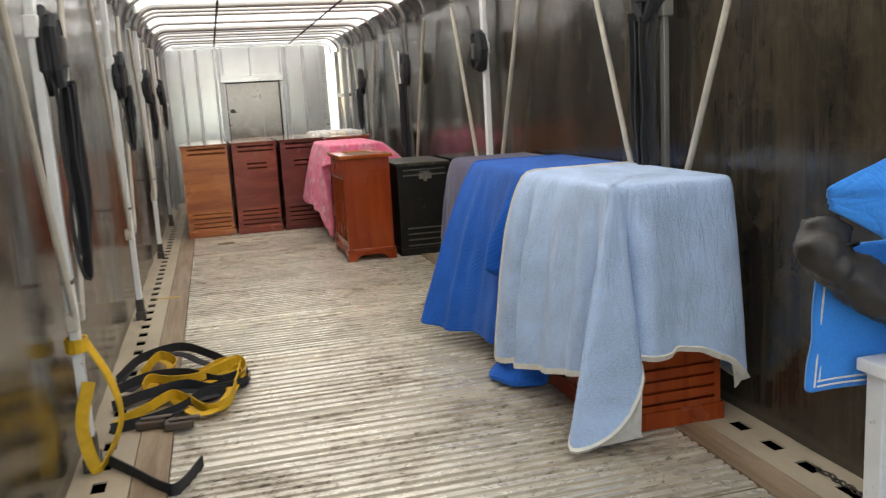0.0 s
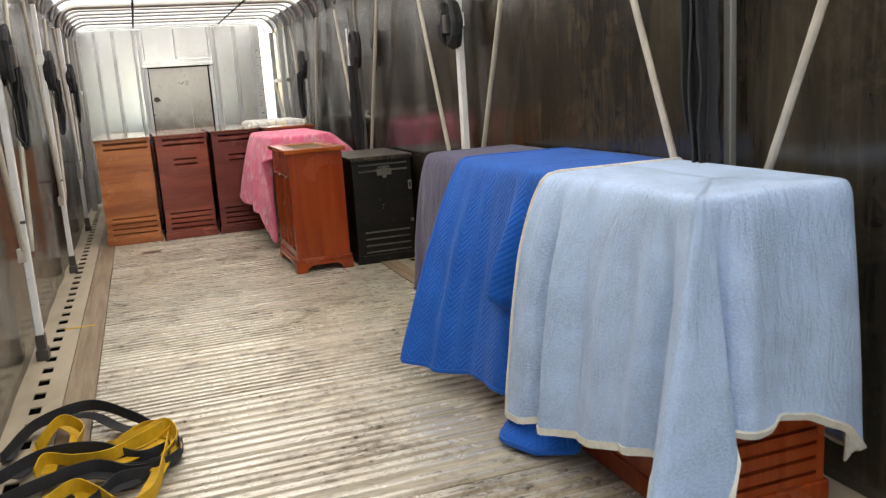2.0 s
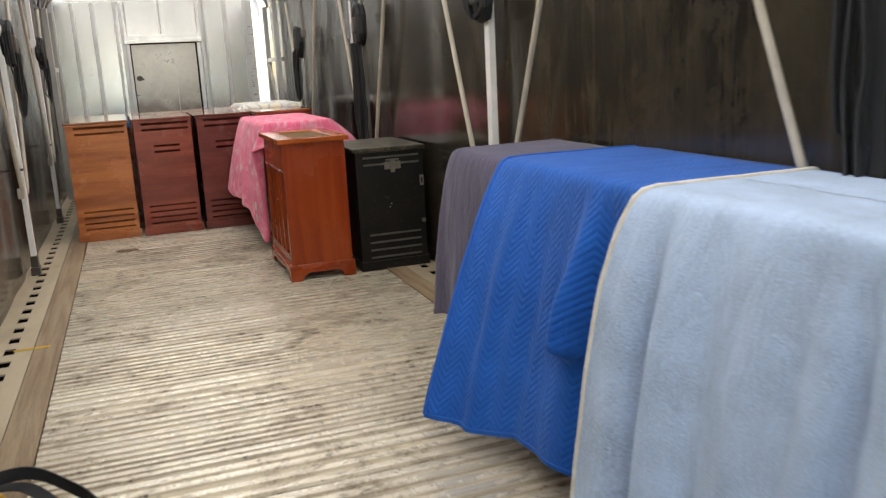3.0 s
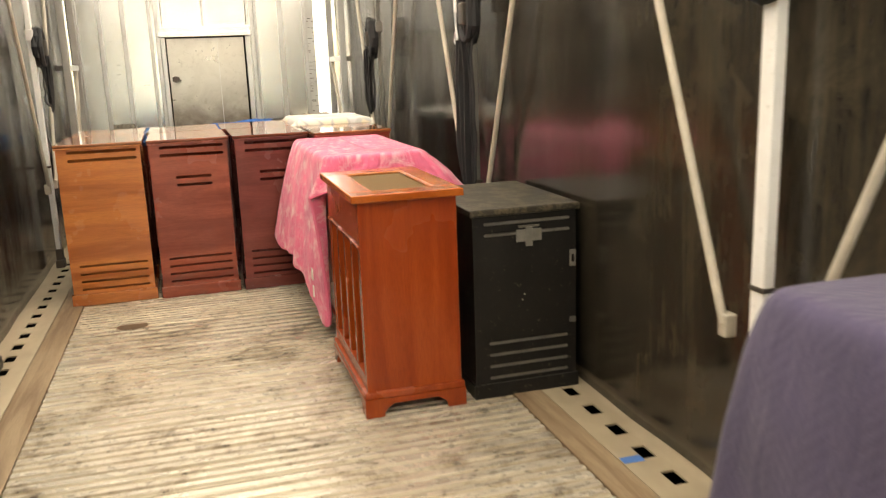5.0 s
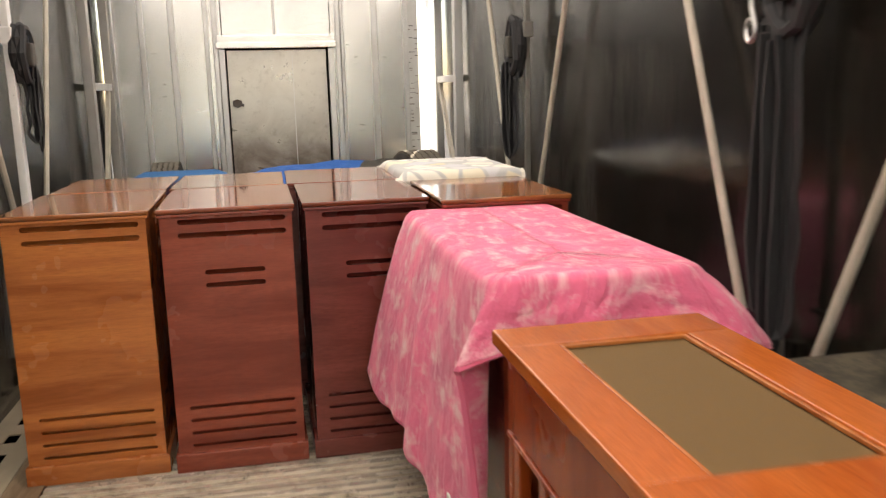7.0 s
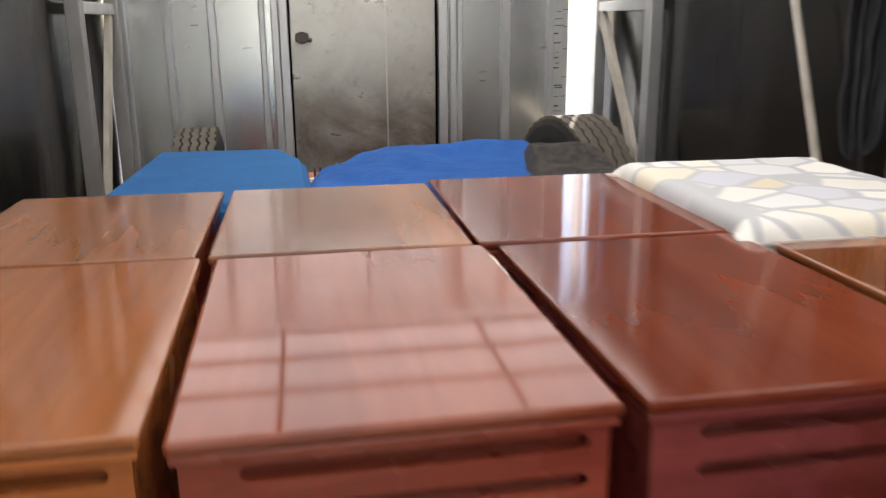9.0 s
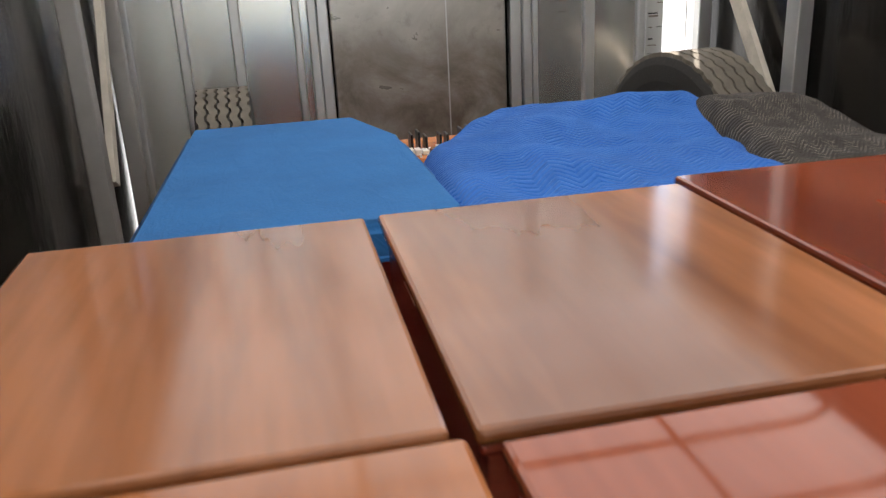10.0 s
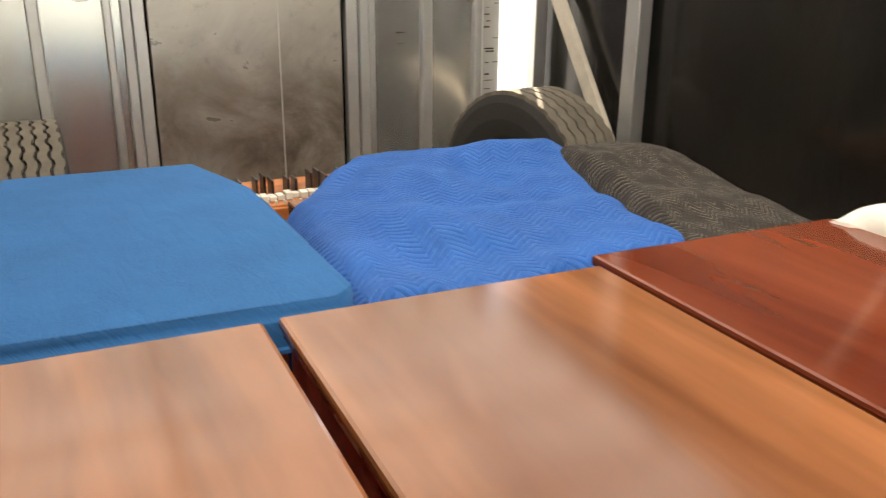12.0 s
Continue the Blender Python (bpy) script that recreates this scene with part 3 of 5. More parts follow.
def front_seal():
    """White seal strip that lets daylight in beside and above the bulkhead."""
    r = 0.16
    line = [(2.20, z) for z in np.linspace(0.0, 2.25 - r, 12)] + arc((2.20 - r, 2.25 - r), r, 0, 90, 8)[1:] + [(x, 2.25) for x in np.linspace(2.0, XL + 0.2, 8)]
    out = []
    for i, (x, z) in enumerate(line):
        a = line[max(i - 1, 0)]
        b = line[min(i + 1, len(line) - 1)]
        d = Vector((b[0] - a[0], b[1] - a[1])).normalized()
        n = Vector((d.y, -d.x))
        w = 0.031 if i < 18 else 0.018
        out.append([(x + n.x * w * s, 13.86 - 0.03 * (1 - s * s), z + n.y * w * s) for s in (-1, -0.5, 0, 0.5, 1)])
    ob = part("trim_seal", grid_mesh(out), "seal", smooth=True)
    tagged(ob, "bright white vinyl seal beside the bulkhead", "seal", kind="structure")
    part("seam", tube(bmesh.new(), [(x, 13.826, z) for x, z in line], 0.003, 6), "rib", ob)


front_seal()

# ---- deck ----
# near-black slab: the shade seen through the rail slots is its colour
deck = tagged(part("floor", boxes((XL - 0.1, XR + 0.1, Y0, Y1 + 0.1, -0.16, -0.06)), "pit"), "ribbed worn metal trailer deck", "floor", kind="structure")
FL, FR = 0.08, 2.0


def track(name, x0, x1, slot, label):
    """Side rail with a row of stake slots cut through it."""
    h, n = 0.026, int((Y1 - Y0) / 0.2)
    bm = boxes((x0, slot - h, Y0, Y1, -0.003, 0.004), (slot + h, x1, Y0, Y1, -0.003, 0.004))
    for i in range(n + 1):
        a = Y0 + i * 0.2
        box(bm, slot - h, slot + h, a, min(a + 0.105, Y1), -0.003, 0.004)
    ob = part(name, bm, "track")
    # added webs, painted near-black to stand for shade inside the rail
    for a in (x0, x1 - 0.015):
        part("web", boxes((a, a + 0.015, Y0, Y1, -0.0595, -0.0032)), "pit", ob, "added black web that keeps the rail slots dark")
    return tagged(ob, label, "floor track", kind="structure")


track("floor_track", XL - 0.06, -0.06, -0.17, "slotted metal side rail along the deck")
track("floor_track", 2.13, XR + 0.06, 2.24, "slotted metal side rail along the deck")
tagged(part("trim_board", boxes((-0.057, FL - 0.004, Y0, Y1, -0.05, 0.006), bevel=0.003), "band"), "brown edge board beside the ribbed deck", "floor board", kind="structure")
tagged(part("trim_board", boxes((FR + 0.004, 2.127, Y0, Y1, -0.05, 0.006), bevel=0.003), "band"), "brown edge board beside the ribbed deck", "floor board", kind="structure")


# ---- cabinets ----
def slotted_panel(w, h, slots, thick):
    """Upright board in the x-z plane with round-ended slots cut through it."""
    bm = bmesh.new()
    loops = [[(0, 0), (w, 0), (w, h), (0, h)]]
    for x0, x1, z, r in slots:
        loops.append([(x, q) for x, q in arc((x1 - r, z), r, -90, 90, 5)] + [(x, q) for x, q in arc((x0 + r, z), r, 90, 270, 5)])
    for lp in loops:
        vs = [bm.verts.new((x, 0, z)) for x, z in lp]
        for a, b in zip(vs, vs[1:] + vs[:1]):
            bm.edges.new((a, b))
    bmesh.ops.triangle_fill(bm, use_beauty=True, edges=bm.edges[:])
    ext = bmesh.ops.extrude_face_region(bm, geom=bm.faces[:])
    for v in ext["geom"]:
        if isinstance(v, bmesh.types.BMVert):
            v.co.y += thick
    bmesh.ops.recalc_face_normals(bm, faces=bm.faces[:])
    return bm


def slot_rows(w, h, mid):
    rows = [(0.13 * w, 0.95 * w, h - 0.022, 0.0095), (0.13 * w, 0.95 * w, h - 0.070, 0.0095)]
    if mid:
        rows += [(0.31 * w, 0.77 * w, h - 0.206, 0.009), (0.31 * w, 0.77 * w, h - 0.254, 0.009)]
    return rows + [(0.11 * w, 0.94 * w, 0.245 - k * 0.048, 0.0065) for k in range(4)]


def speaker_cabinet(x0, x1, y0, y1, h, wood_name, top_name, label, mid=True, yaw=0.0, group="speaker cabinets"):
    """Tall organ speaker cabinet: slotted front, framed top with a moulding, plinth."""
    w, d = x1 - x0, y1 - y0
    t = thing("speaker_cabinet", pose(x0, y0, 0, 0, 0, yaw), label, "speaker cabinet", group)
    b0, bt = 0.012, h - 0.026
    slots = slot_rows(w - 2 * b0, bt, mid)
    front = part("front_panel", slotted_panel(w - 2 * b0, bt, slots, 0.018), wood_name, t)
    front.location = (b0, b0, 0)
    part("side_panel", boxes((b0, b0 + 0.018, b0 + 0.019, d - b0, 0, bt)), wood_name, t)
    part("side_panel", boxes((w - b0 - 0.018, w - b0, b0 + 0.019, d - b0, 0, bt)), wood_name, t)
    part("back_panel", boxes((b0 + 0.019, w - b0 - 0.019, d - b0 - 0.018, d - b0, 0, bt)), wood_name, t)
    # added near-black board: stands for the shade behind the slots
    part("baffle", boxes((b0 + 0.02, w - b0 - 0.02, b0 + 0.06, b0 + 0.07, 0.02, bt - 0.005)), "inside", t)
    for sx0, sx1, z, r in slots:
        bm = boxes((b0 + sx0 - 0.01, b0 + sx1 + 0.01, -0.003, 0.003, -0.017, 0.017))
        bmesh.ops.rotate(bm, cent=(0, 0, 0), matrix=Matrix.Rotation(radians(-40), 3, "X"), verts=bm.verts[:])
        bmesh.ops.translate(bm, vec=(0, b0 + (0.027 if z < 0.3 else 0.034), z - 0.004), verts=bm.verts[:])
        part("louvre", bm, wood_name, t, "wooden louvre slat")
    part("plinth", boxes((0, w, 0, d, 0, 0.072), bevel=0.004), wood_name, t)
    part("moulding", boxes((0.004, w - 0.004, 0.004, d - 0.004, bt - 0.003, bt + 0.008), bevel=0.003), wood_name, t)
    part("top", boxes((0, w, 0, d, bt + 0.0085, h), bevel=0.006), top_name, t, "glossy lacquered top")
    return t


speaker_cabinet(0.016, 0.512, 10.16, 10.83, 0.98, "oak", "top_a", "light walnut speaker cabinet with slotted front", False, 1.0)
speaker_cabinet(0.536, 1.018, 10.145, 10.825, 0.98, "mahog", "top_d", "dark mahogany speaker cabinet with short middle slots", True, 1.0)
speaker_cabinet(1.042, 1.512, 10.150, 10.822, 0.98, "plum", "top_c", "plum-brown mahogany speaker cabinet beside a pink cover", True, 1.0)
speaker_cabinet(1.530, 2.020, 10.030, 10.74, 0.98, "mahog", "top_a", "red-brown speaker cabinet with orange lacquered top")
speaker_cabinet(0.020, 0.489, 10.848, 11.452, 0.98, "mahog", "top_b", "brown speaker cabinet with a scratched glossy top")
speaker_cabinet(0.509, 0.990, 10.842, 11.458, 0.98, "mahog", "top_b", "brown speaker cabinet with streaked glossy top")
speaker_cabinet(1.001, 1.500, 10.846, 11.50, 0.98, "plum", "top_c", "dark red speaker cabinet with glossy top")
speaker_cabinet(1.520, 2.030, 10.78, 11.45, 0.98, "mahog", "top_a", "speaker cabinet under a patterned cloth")
speaker_cabinet(1.755, 2.232, 3.742, 4.44, 0.93, "cherry", "top_c", "red cherry speaker cabinet under a light blue blanket")
speaker_cabinet(1.80, 2.275, 4.56, 5.28, 0.93, "mahog", "top_c", "dark speaker cabinet under a royal blue blanket")
speaker_cabinet(1.84, 2.29, 5.36, 6.04, 0.93, "mahog", "top_c", "dark speaker cabinet under a purple blanket")
speaker_cabinet(1.45, 1.90, 8.955, 10.02, 0.915, "mahog", "top_c", "speaker cabinet under a pink comforter")


def console_cabinet():
    """Cherry cabinet: bracket feet, open front with posts, framed cloth panel in its top."""
    x0, x1, y0, y1, h = 1.37, 1.79, 7.893, 8.66, 0.90
    w, d = x1 - x0, y1 - y0
    t = thing("tone_cabinet", pose(x0, y0, 0), "red cherry cabinet with a cloth panel in its top", "cabinet")
    a, b = 0.014, 0.105
    part("side_panel", boxes((a, w - a, a, a + 0.02, b, h - 0.03)), "cherry", t)
    part("side_panel", boxes((a, w - a, d - a - 0.02, d - a, b, h - 0.03)), "cherry", t)
    part("back_panel", boxes((w - a - 0.015, w - a, a + 0.021, d - a - 0.021, b, h - 0.03)), "cherry", t)
    part("frieze", boxes((a + 0.001, a + 0.022, a + 0.021, d - a - 0.021, h - 0.20, h - 0.03), bevel=0.002), "cherry", t)
    part("bead", boxes((a - 0.006, a + 0.004, a + 0.004, d - a - 0.004, h - 0.212, h - 0.20), bevel=0.003), "cherry", t)
    part("rail", boxes((a + 0.001, a + 0.022, a + 0.021, d - a - 0.021, b, b + 0.06), bevel=0.002), "cherry", t)
    n = 4
    for k in range(n + 1):
        y = a + 0.021 + (d - 2 * a - 0.042 - 0.04) * k / n
        part("post", boxes((a + 0.002, a + 0.03, y, y + 0.04, b + 0.061, h - 0.201), bevel=0.004), "cherry", t)
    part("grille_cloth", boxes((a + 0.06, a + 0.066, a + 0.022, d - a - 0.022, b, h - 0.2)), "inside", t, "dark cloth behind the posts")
    # base moulding and bracket feet
    part("base_moulding", boxes((0.002, w - 0.002, 0.002, d - 0.002, 0.075, 0.105), bevel=0.006), "cherry", t)
    for yy0 in (0.0, d - 0.018):
        bm = bmesh.new()
        prof = [(0, 0), (0.075, 0), (0.085, 0.03), (0.12, 0.052), (w - 0.12, 0.052), (w - 0.085, 0.03), (w - 0.075, 0), (w, 0), (w, 0.076), (0, 0.076)]
        f = bm.faces.new([bm.verts.new((x, yy0, z)) for x, z in prof])
        r = bmesh.ops.extrude_face_region(bm, geom=[f])
        for v in r["geom"]:
            if isinstance(v, bmesh.types.BMVert):
                v.co.y += 0.018
        bmesh.ops.recalc_face_normals(bm, faces=bm.faces[:])
        part("bracket_foot", bm, "cherry", t)
    for xx0 in (0.0, w - 0.018):
        bm = bmesh.new()
        prof = [(0.019, 0), (0.075, 0), (0.085, 0.03), (0.12, 0.052), (d - 0.12, 0.052), (d - 0.085, 0.03), (d - 0.075, 0), (d - 0.019, 0), (d - 0.019, 0.075), (0.019, 0.075)]
        f = bm.faces.new([bm.verts.new((xx0, y, z)) for y, z in prof])
        r = bmesh.ops.extrude_face_region(bm, geom=[f])
        for v in r["geom"]:
            if isinstance(v, bmesh.types.BMVert):
                v.co.x += 0.018
        bmesh.ops.recalc_face_normals(bm, faces=bm.faces[:])
        part("bracket_foot", bm, "cherry", t)
    # framed top
    fx0, fx1, fy0, fy1 = 0.085, w - 0.08, 0.095, d - 0.11
    o = 0.012
    for q in ((-o, w + o, -o, fy0), (-o, w + o, fy1, d + o), (-o, fx0, fy0 + 0.0005, fy1 - 0.0005), (fx1, w + o, fy0 + 0.0005, fy1 - 0.0005)):
        part("top_frame", boxes((*q, h - 0.03, h), bevel=0.004), "cherry_top", t, "glossy orange top frame")
    part("cloth_panel", boxes((fx0, fx1, fy0, fy1, h - 0.02, h - 0.012)), "grille", t, "brown woven cloth panel")
    for q in ((fx0, fx1, fy0, fy0 + 0.008), (fx0, fx1, fy1 - 0.008, fy1), (fx0, fx0 + 0.008, fy0 + 0.0085, fy1 - 0.0085), (fx1 - 0.008, fx1, fy0 + 0.0085, fy1 - 0.0085)):
        part("bead", boxes((*q, h - 0.011, h - 0.003), bevel=0.002), "oak", t)
    return t


console_cabinet()


def black_cabinet():
    x0, x1, y0, y1, h = 1.835, 2.305, 7.91, 8.62, 0.80
    w, d = x1 - x0, y1 - y0
    t = thing("black_cabinet", pose(x0, y0, 0, 0, 0, 0), "scuffed black painted cabinet with a hasp", "cabinet")
    slots = [(0.12 * w, 0.92 * w, h - 0.062, 0.007), (0.12 * w, 0.92 * w, h - 0.108, 0.007)] + [(0.15 * w, 0.90 * w, 0.235 - k * 0.05, 0.007) for k in range(4)]
    f = part("front_panel", slotted_panel(w - 0.02, h - 0.03, [(a - 0.01, b - 0.01, z, r) for a, b, z, r in slots], 0.02), "black", t)
    f.location = (0.01, 0.01, 0)
    part("side_panel", boxes((0.01, 0.03, 0.031, d - 0.01, 0, h - 0.03)), "black", t)
    part("side_panel", boxes((w - 0.03, w - 0.01, 0.031, d - 0.01, 0, h - 0.03)), "black", t)
    part("back_panel", boxes((0.031, w - 0.031, d - 0.03, d - 0.01, 0, h - 0.03)), "black", t)
    # board added behind this front too, its black in place of inner shade
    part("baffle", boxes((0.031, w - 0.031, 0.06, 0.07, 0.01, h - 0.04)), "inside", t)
    for a, b, z, r in slots:
        bm = boxes((a - 0.01, b + 0.01, -0.004, 0.004, -0.016, 0.016))
        bmesh.ops.rotate(bm, cent=(0, 0, 0), matrix=Matrix.Rotation(radians(-50), 3, "X"), verts=bm.verts[:])
        bmesh.ops.translate(bm, vec=(0, 0.026, z + 0.004), verts=bm.verts[:])
        part("louvre", bm, "scuff", t, "grey worn louvre slat")
    part("plinth", boxes((0, w, 0, d, 0, 0.062), bevel=0.004), "black", t)
    part("lid", boxes((-0.004, w + 0.004, -0.004, d + 0.004, h - 0.029, h), bevel=0.006), "blacklid", t, "worn black lid")
    part("hasp", boxes((0.195, 0.305, 0.003, 0.0098, h - 0.145, h - 0.095), (0.235, 0.265, 0.0, 0.0095, h - 0.165, h - 0.085), (0.205, 0.295, 0.004, 0.0098, h - 0.088, h - 0.078), bevel=0.002), "scuff", t, "worn grey metal hasp")
    for z, q in ((0.566, 0.035), (0.30, 0.012)):
        part("hinge", boxes((w - 0.04, w - 0.012, 0.004, 0.0098, z - q, z + q), bevel=0.002), "scuff", t, "grey worn hinge plate")
    # near-black bar; the shade in the slot is its colour
    part("hinge_slot", boxes((w - 0.032, w - 0.022, 0.002, 0.0045, 0.55, 0.582)), "inside", t)
    for x, z in ((0.226, 0.43), (0.217, 0.408)):
        part("paint_chip", boxes((x, x + 0.005, 0.008, 0.0098, z, z + 0.005), bevel=0.001), "binding", t, "pale paint chip")
    return t


black_cabinet()


# ---- draped cloths ----
def drape(nu, nv, su, sv, centre, yaw, top, rest_on, colliders=(), steps=200, iters=8, stiff=0.2, flare=0.18, hold=True):
    """A sheet of nu x nv points, su x sv metres, hung over the box rest_on (x0, x1, y0, y1) and let settle."""
    u = np.linspace(-su / 2, su / 2, nu)
    v = np.linspace(-sv / 2, sv / 2, nv)
    U, V = np.meshgrid(u, v, indexing="ij")
    c, s = math.cos(radians(yaw)), math.sin(radians(yaw))
    X, Y = centre[0] + c * U - s * V, centre[1] + s * U + c * V
    x0, x1, y0, y1 = rest_on
    PX, PY = np.clip(X, x0 - 0.01, x1 + 0.01), np.clip(Y, y0 - 0.01, y1 + 0.01)
    DX, DY = X - PX, Y - PY
    away = np.sqrt(DX * DX + DY * DY) + 1e-9
    corner = np.minimum(np.abs(DX), np.abs(DY)) / away
    out = np.minimum(away, 0.03) + np.maximum(away - 0.03, 0) * (0.04 + flare * corner)
    P = np.stack([PX + DX / away * out, PY + DY / away * out, top + 0.012 - np.maximum(away - 0.03, 0) * 0.97], -1)
    P += 0.006 * (np.random.RandomState(3).rand(nu, nv, 3) - 0.5)
    held = (X > x0 + 0.03) & (X < x1 - 0.03) & (Y > y0 + 0.03) & (Y < y1 - 0.03) & hold
    kept = P[held].copy()
    Q = P.copy()
    du, dv = u[1] - u[0], v[1] - v[0]
    dg = math.hypot(du, dv)

    def pull(a, b, rest, k):
        d = P[b] - P[a]
        n = np.sqrt((d * d).sum(-1, keepdims=True)) + 1e-9
        m = d * ((n - rest) / n * 0.5 * k)
        P[a] += m
        P[b] -= m

    S = np.s_

    def sweep():
        for o in (0, 1):
            k = (nu - o) // 2
            pull(S[o:o + 2 * k:2], S[o + 1:o + 2 * k:2], du, 1.0)
            k = (nv - o) // 2
            pull(S[:, o:o + 2 * k:2], S[:, o + 1:o + 2 * k:2], dv, 1.0)
        for o in (0, 1):
            k = (nu - o) // 2
            a, b = S[o:o + 2 * k:2], S[o + 1:o + 2 * k:2]
            for j, l in ((S[:-1], S[1:]), (S[1:], S[:-1])):
                pull((a, j), (b, l), dg, 0.35)
        for o in (0, 1, 2, 3):
            A = np.arange(o, nu - 2, 4)
            pull((A,), (A + 2,), 2 * du, stiff)
            A = np.arange(o, nv - 2, 4)
            pull((S[:], A), (S[:], A + 2), 2 * dv, stiff)

    r = 0.012
    for it in range(steps):
        vel = (P - Q) * 0.95
        Q[:] = P
        P += vel
        P[..., 2] -= 9.8 * 0.011 ** 2
        for k in range(iters):
            sweep()
            P[held] = kept
            for bx0, bx1, by0, by1, z1 in [(x0, x1, y0, y1, top)] + list(colliders):
                dist = np.stack([P[..., 0] - (bx0 - r), (bx1 + r) - P[..., 0], P[..., 1] - (by0 - r), (by1 + r) - P[..., 1], (z1 + r) - P[..., 2]], -1)
                ins = (dist > 0).all(-1)
                if not ins.any():
                    continue
                which = dist.argmin(-1)
                for w, (ax, sg) in enumerate(((0, -1), (0, 1), (1, -1), (1, 1), (2, 1))):
                    h = ins & (which == w)
                    P[h, ax] += sg * dist[h, w]
                    Q[h] += (P[h] - Q[h]) * (0.8 if w == 4 else 0.3)
            low = P[..., 2] < 0.014
            P[low, 2] = 0.014
            Q[low] = P[low]
            np.minimum(P[..., 0], XR - 0.03, out=P[..., 0])
    return P, np.stack([U, V], -1)


def blanket(name, material, label, P, UV, thick=0.01, binding=None, category="blanket", hanging=True):
    ob = part(name, grid_mesh(P.tolist(), UV.tolist()), material, smooth=True)
    sm = ob.modifiers.new("smooth", "SUBSURF")
    sm.levels = sm.render_levels = 1
    md = ob.modifiers.new("thickness", "SOLIDIFY")
    md.thickness, md.offset = thick, 0
    tagged(ob, label, category, "moving blankets")
    if binding:
        nu, nv = P.shape[:2]
        for line in (P[0], P[-1], P[:, -1]) + (() if hanging else (P[:, 0],)):
            part("binding", tube(bmesh.new(), [tuple(p) for p in line], 0, flat=(0.012, 0.008) if binding == "binding" else (0.008, 0.007)), binding, ob, "cream edge binding" if binding == "binding" else "sewn hem")
    return ob


def hung(edge, hem, top, spine, core, waves=0.008, ridges=(), bow=(), seed=1):
    """A cloth that lies on a box and hangs from its edge.
    edge: (s, x, y) along the rim; hem: (s, x, y, z) along the lower border; spine: where the sheet ends on top;
    core: box that tells which way is out; ridges: (s, width, depth, end) folds; bow: (s, power) of the fall."""
    E, H = np.array(edge), np.array(hem)
    S = np.arange(0.0, E[-1, 0] + 0.001, 0.016)
    pad = 3

    def along(table, k):
        f = np.interp(S, table[:, 0], table[:, k])
        g = np.concatenate([np.full(pad, f[0]), f, np.full(pad, f[-1])])
        g = np.convolve(g, [0.06, 0.24, 0.4, 0.24, 0.06], "same")[pad:-pad]
        g[0], g[-1] = f[0], f[-1]
        return g

    ex, ey = along(E, 1), along(E, 2)
    hx, hy, hz = along(H, 1), along(H, 2), along(H, 3)
    B = np.array(bow) if len(bow) else np.array([(0, 1.0)])
    pw = np.interp(S, B[:, 0], B[:, 1])
    rows = [("top", a) for a in np.linspace(0, 1, 7)[:-1]] + [("fall", v) for v in [0, 0.01, 0.025, 0.05] + list(np.linspace(0.08, 1, 34))]
    P, UV = [], []
    for i, q in enumerate(S):
        sx, sy = min(max(ex[i], spine[0]), spine[1]), min(max(ey[i], spine[2]), spine[3])
        o = Vector((ex[i] - min(max(ex[i], core[0]), core[1]), ey[i] - min(max(ey[i], core[2]), core[3])))
        o = o.normalized() if o.length > 1e-6 else Vector((-1, 0))
        row, uv = [], []
        for kind, v in rows:
            if kind == "top":
                x, y = sx + (ex[i] - sx) * v, sy + (ey[i] - sy) * v
                z = top + 0.004 * noise.noise(Vector((x * 6, y * 6, seed)))
                row.append((x, y, z))
                uv.append((q, 0.5 * (1 - v)))
                continue
            w = v ** pw[i]
            out = 0.016 * (1 - (1 - min(v / 0.04, 1)) ** 2)
            out += waves * v ** 0.8 * (math.sin(q * 23 + 2 * noise.noise(Vector((q * 2, 0, seed)))) + noise.noise(Vector((q * 9, v * 1.5, seed + 4))))
            for c, wd, amp, end in ridges:
                g = amp * math.exp(-((q - c + 0.06 * v * (end < 1)) / wd) ** 2)
                out += g * (min(v / 0.4, 1.0) if v < end else max(0.0, 1 - (v - end) / 0.05))
            out += 0.004 * noise.noise(Vector((q * 14, v * 5, seed + 8))) * min(1, v * 4)
            x, y = ex[i] + (hx[i] - ex[i]) * w + o.x * out, ey[i] + (hy[i] - ey[i]) * w + o.y * out
            z = top - 0.016 * min(v / 0.04, 1) ** 2 - (top - 0.016 - hz[i]) * v
            row.append((min(x, XR - 0.03), y, max(z, 0.012)))
            uv.append((q, -(top - hz[i]) * v))
        P.append(row)
        UV.append(uv)
    return np.array(P), np.array(UV)


def lining(ob, P, a, b, low):
    """Cream underside that shows below a turned-up stretch a..b of the hem."""
    line = P[a:b, -1]
    rows = []
    for k, p in enumerate(line):
        t = k / (len(line) - 1)
        q = Vector(p).lerp(Vector(low), 0.95 * math.sin(t * math.pi) ** 0.7)
        rows.append([tuple(Vector(p).lerp(q, m) + Vector((0, 0.012 * math.sin(m * 3.1), 0))) for m in (0, 0.33, 0.67, 1)])
    o = part("lining", grid_mesh(rows), "binding", ob, "cream fleece underside", smooth=True)
    md = o.modifiers.new("thickness", "SOLIDIFY")
    md.thickness, md.offset = 0.008, 0


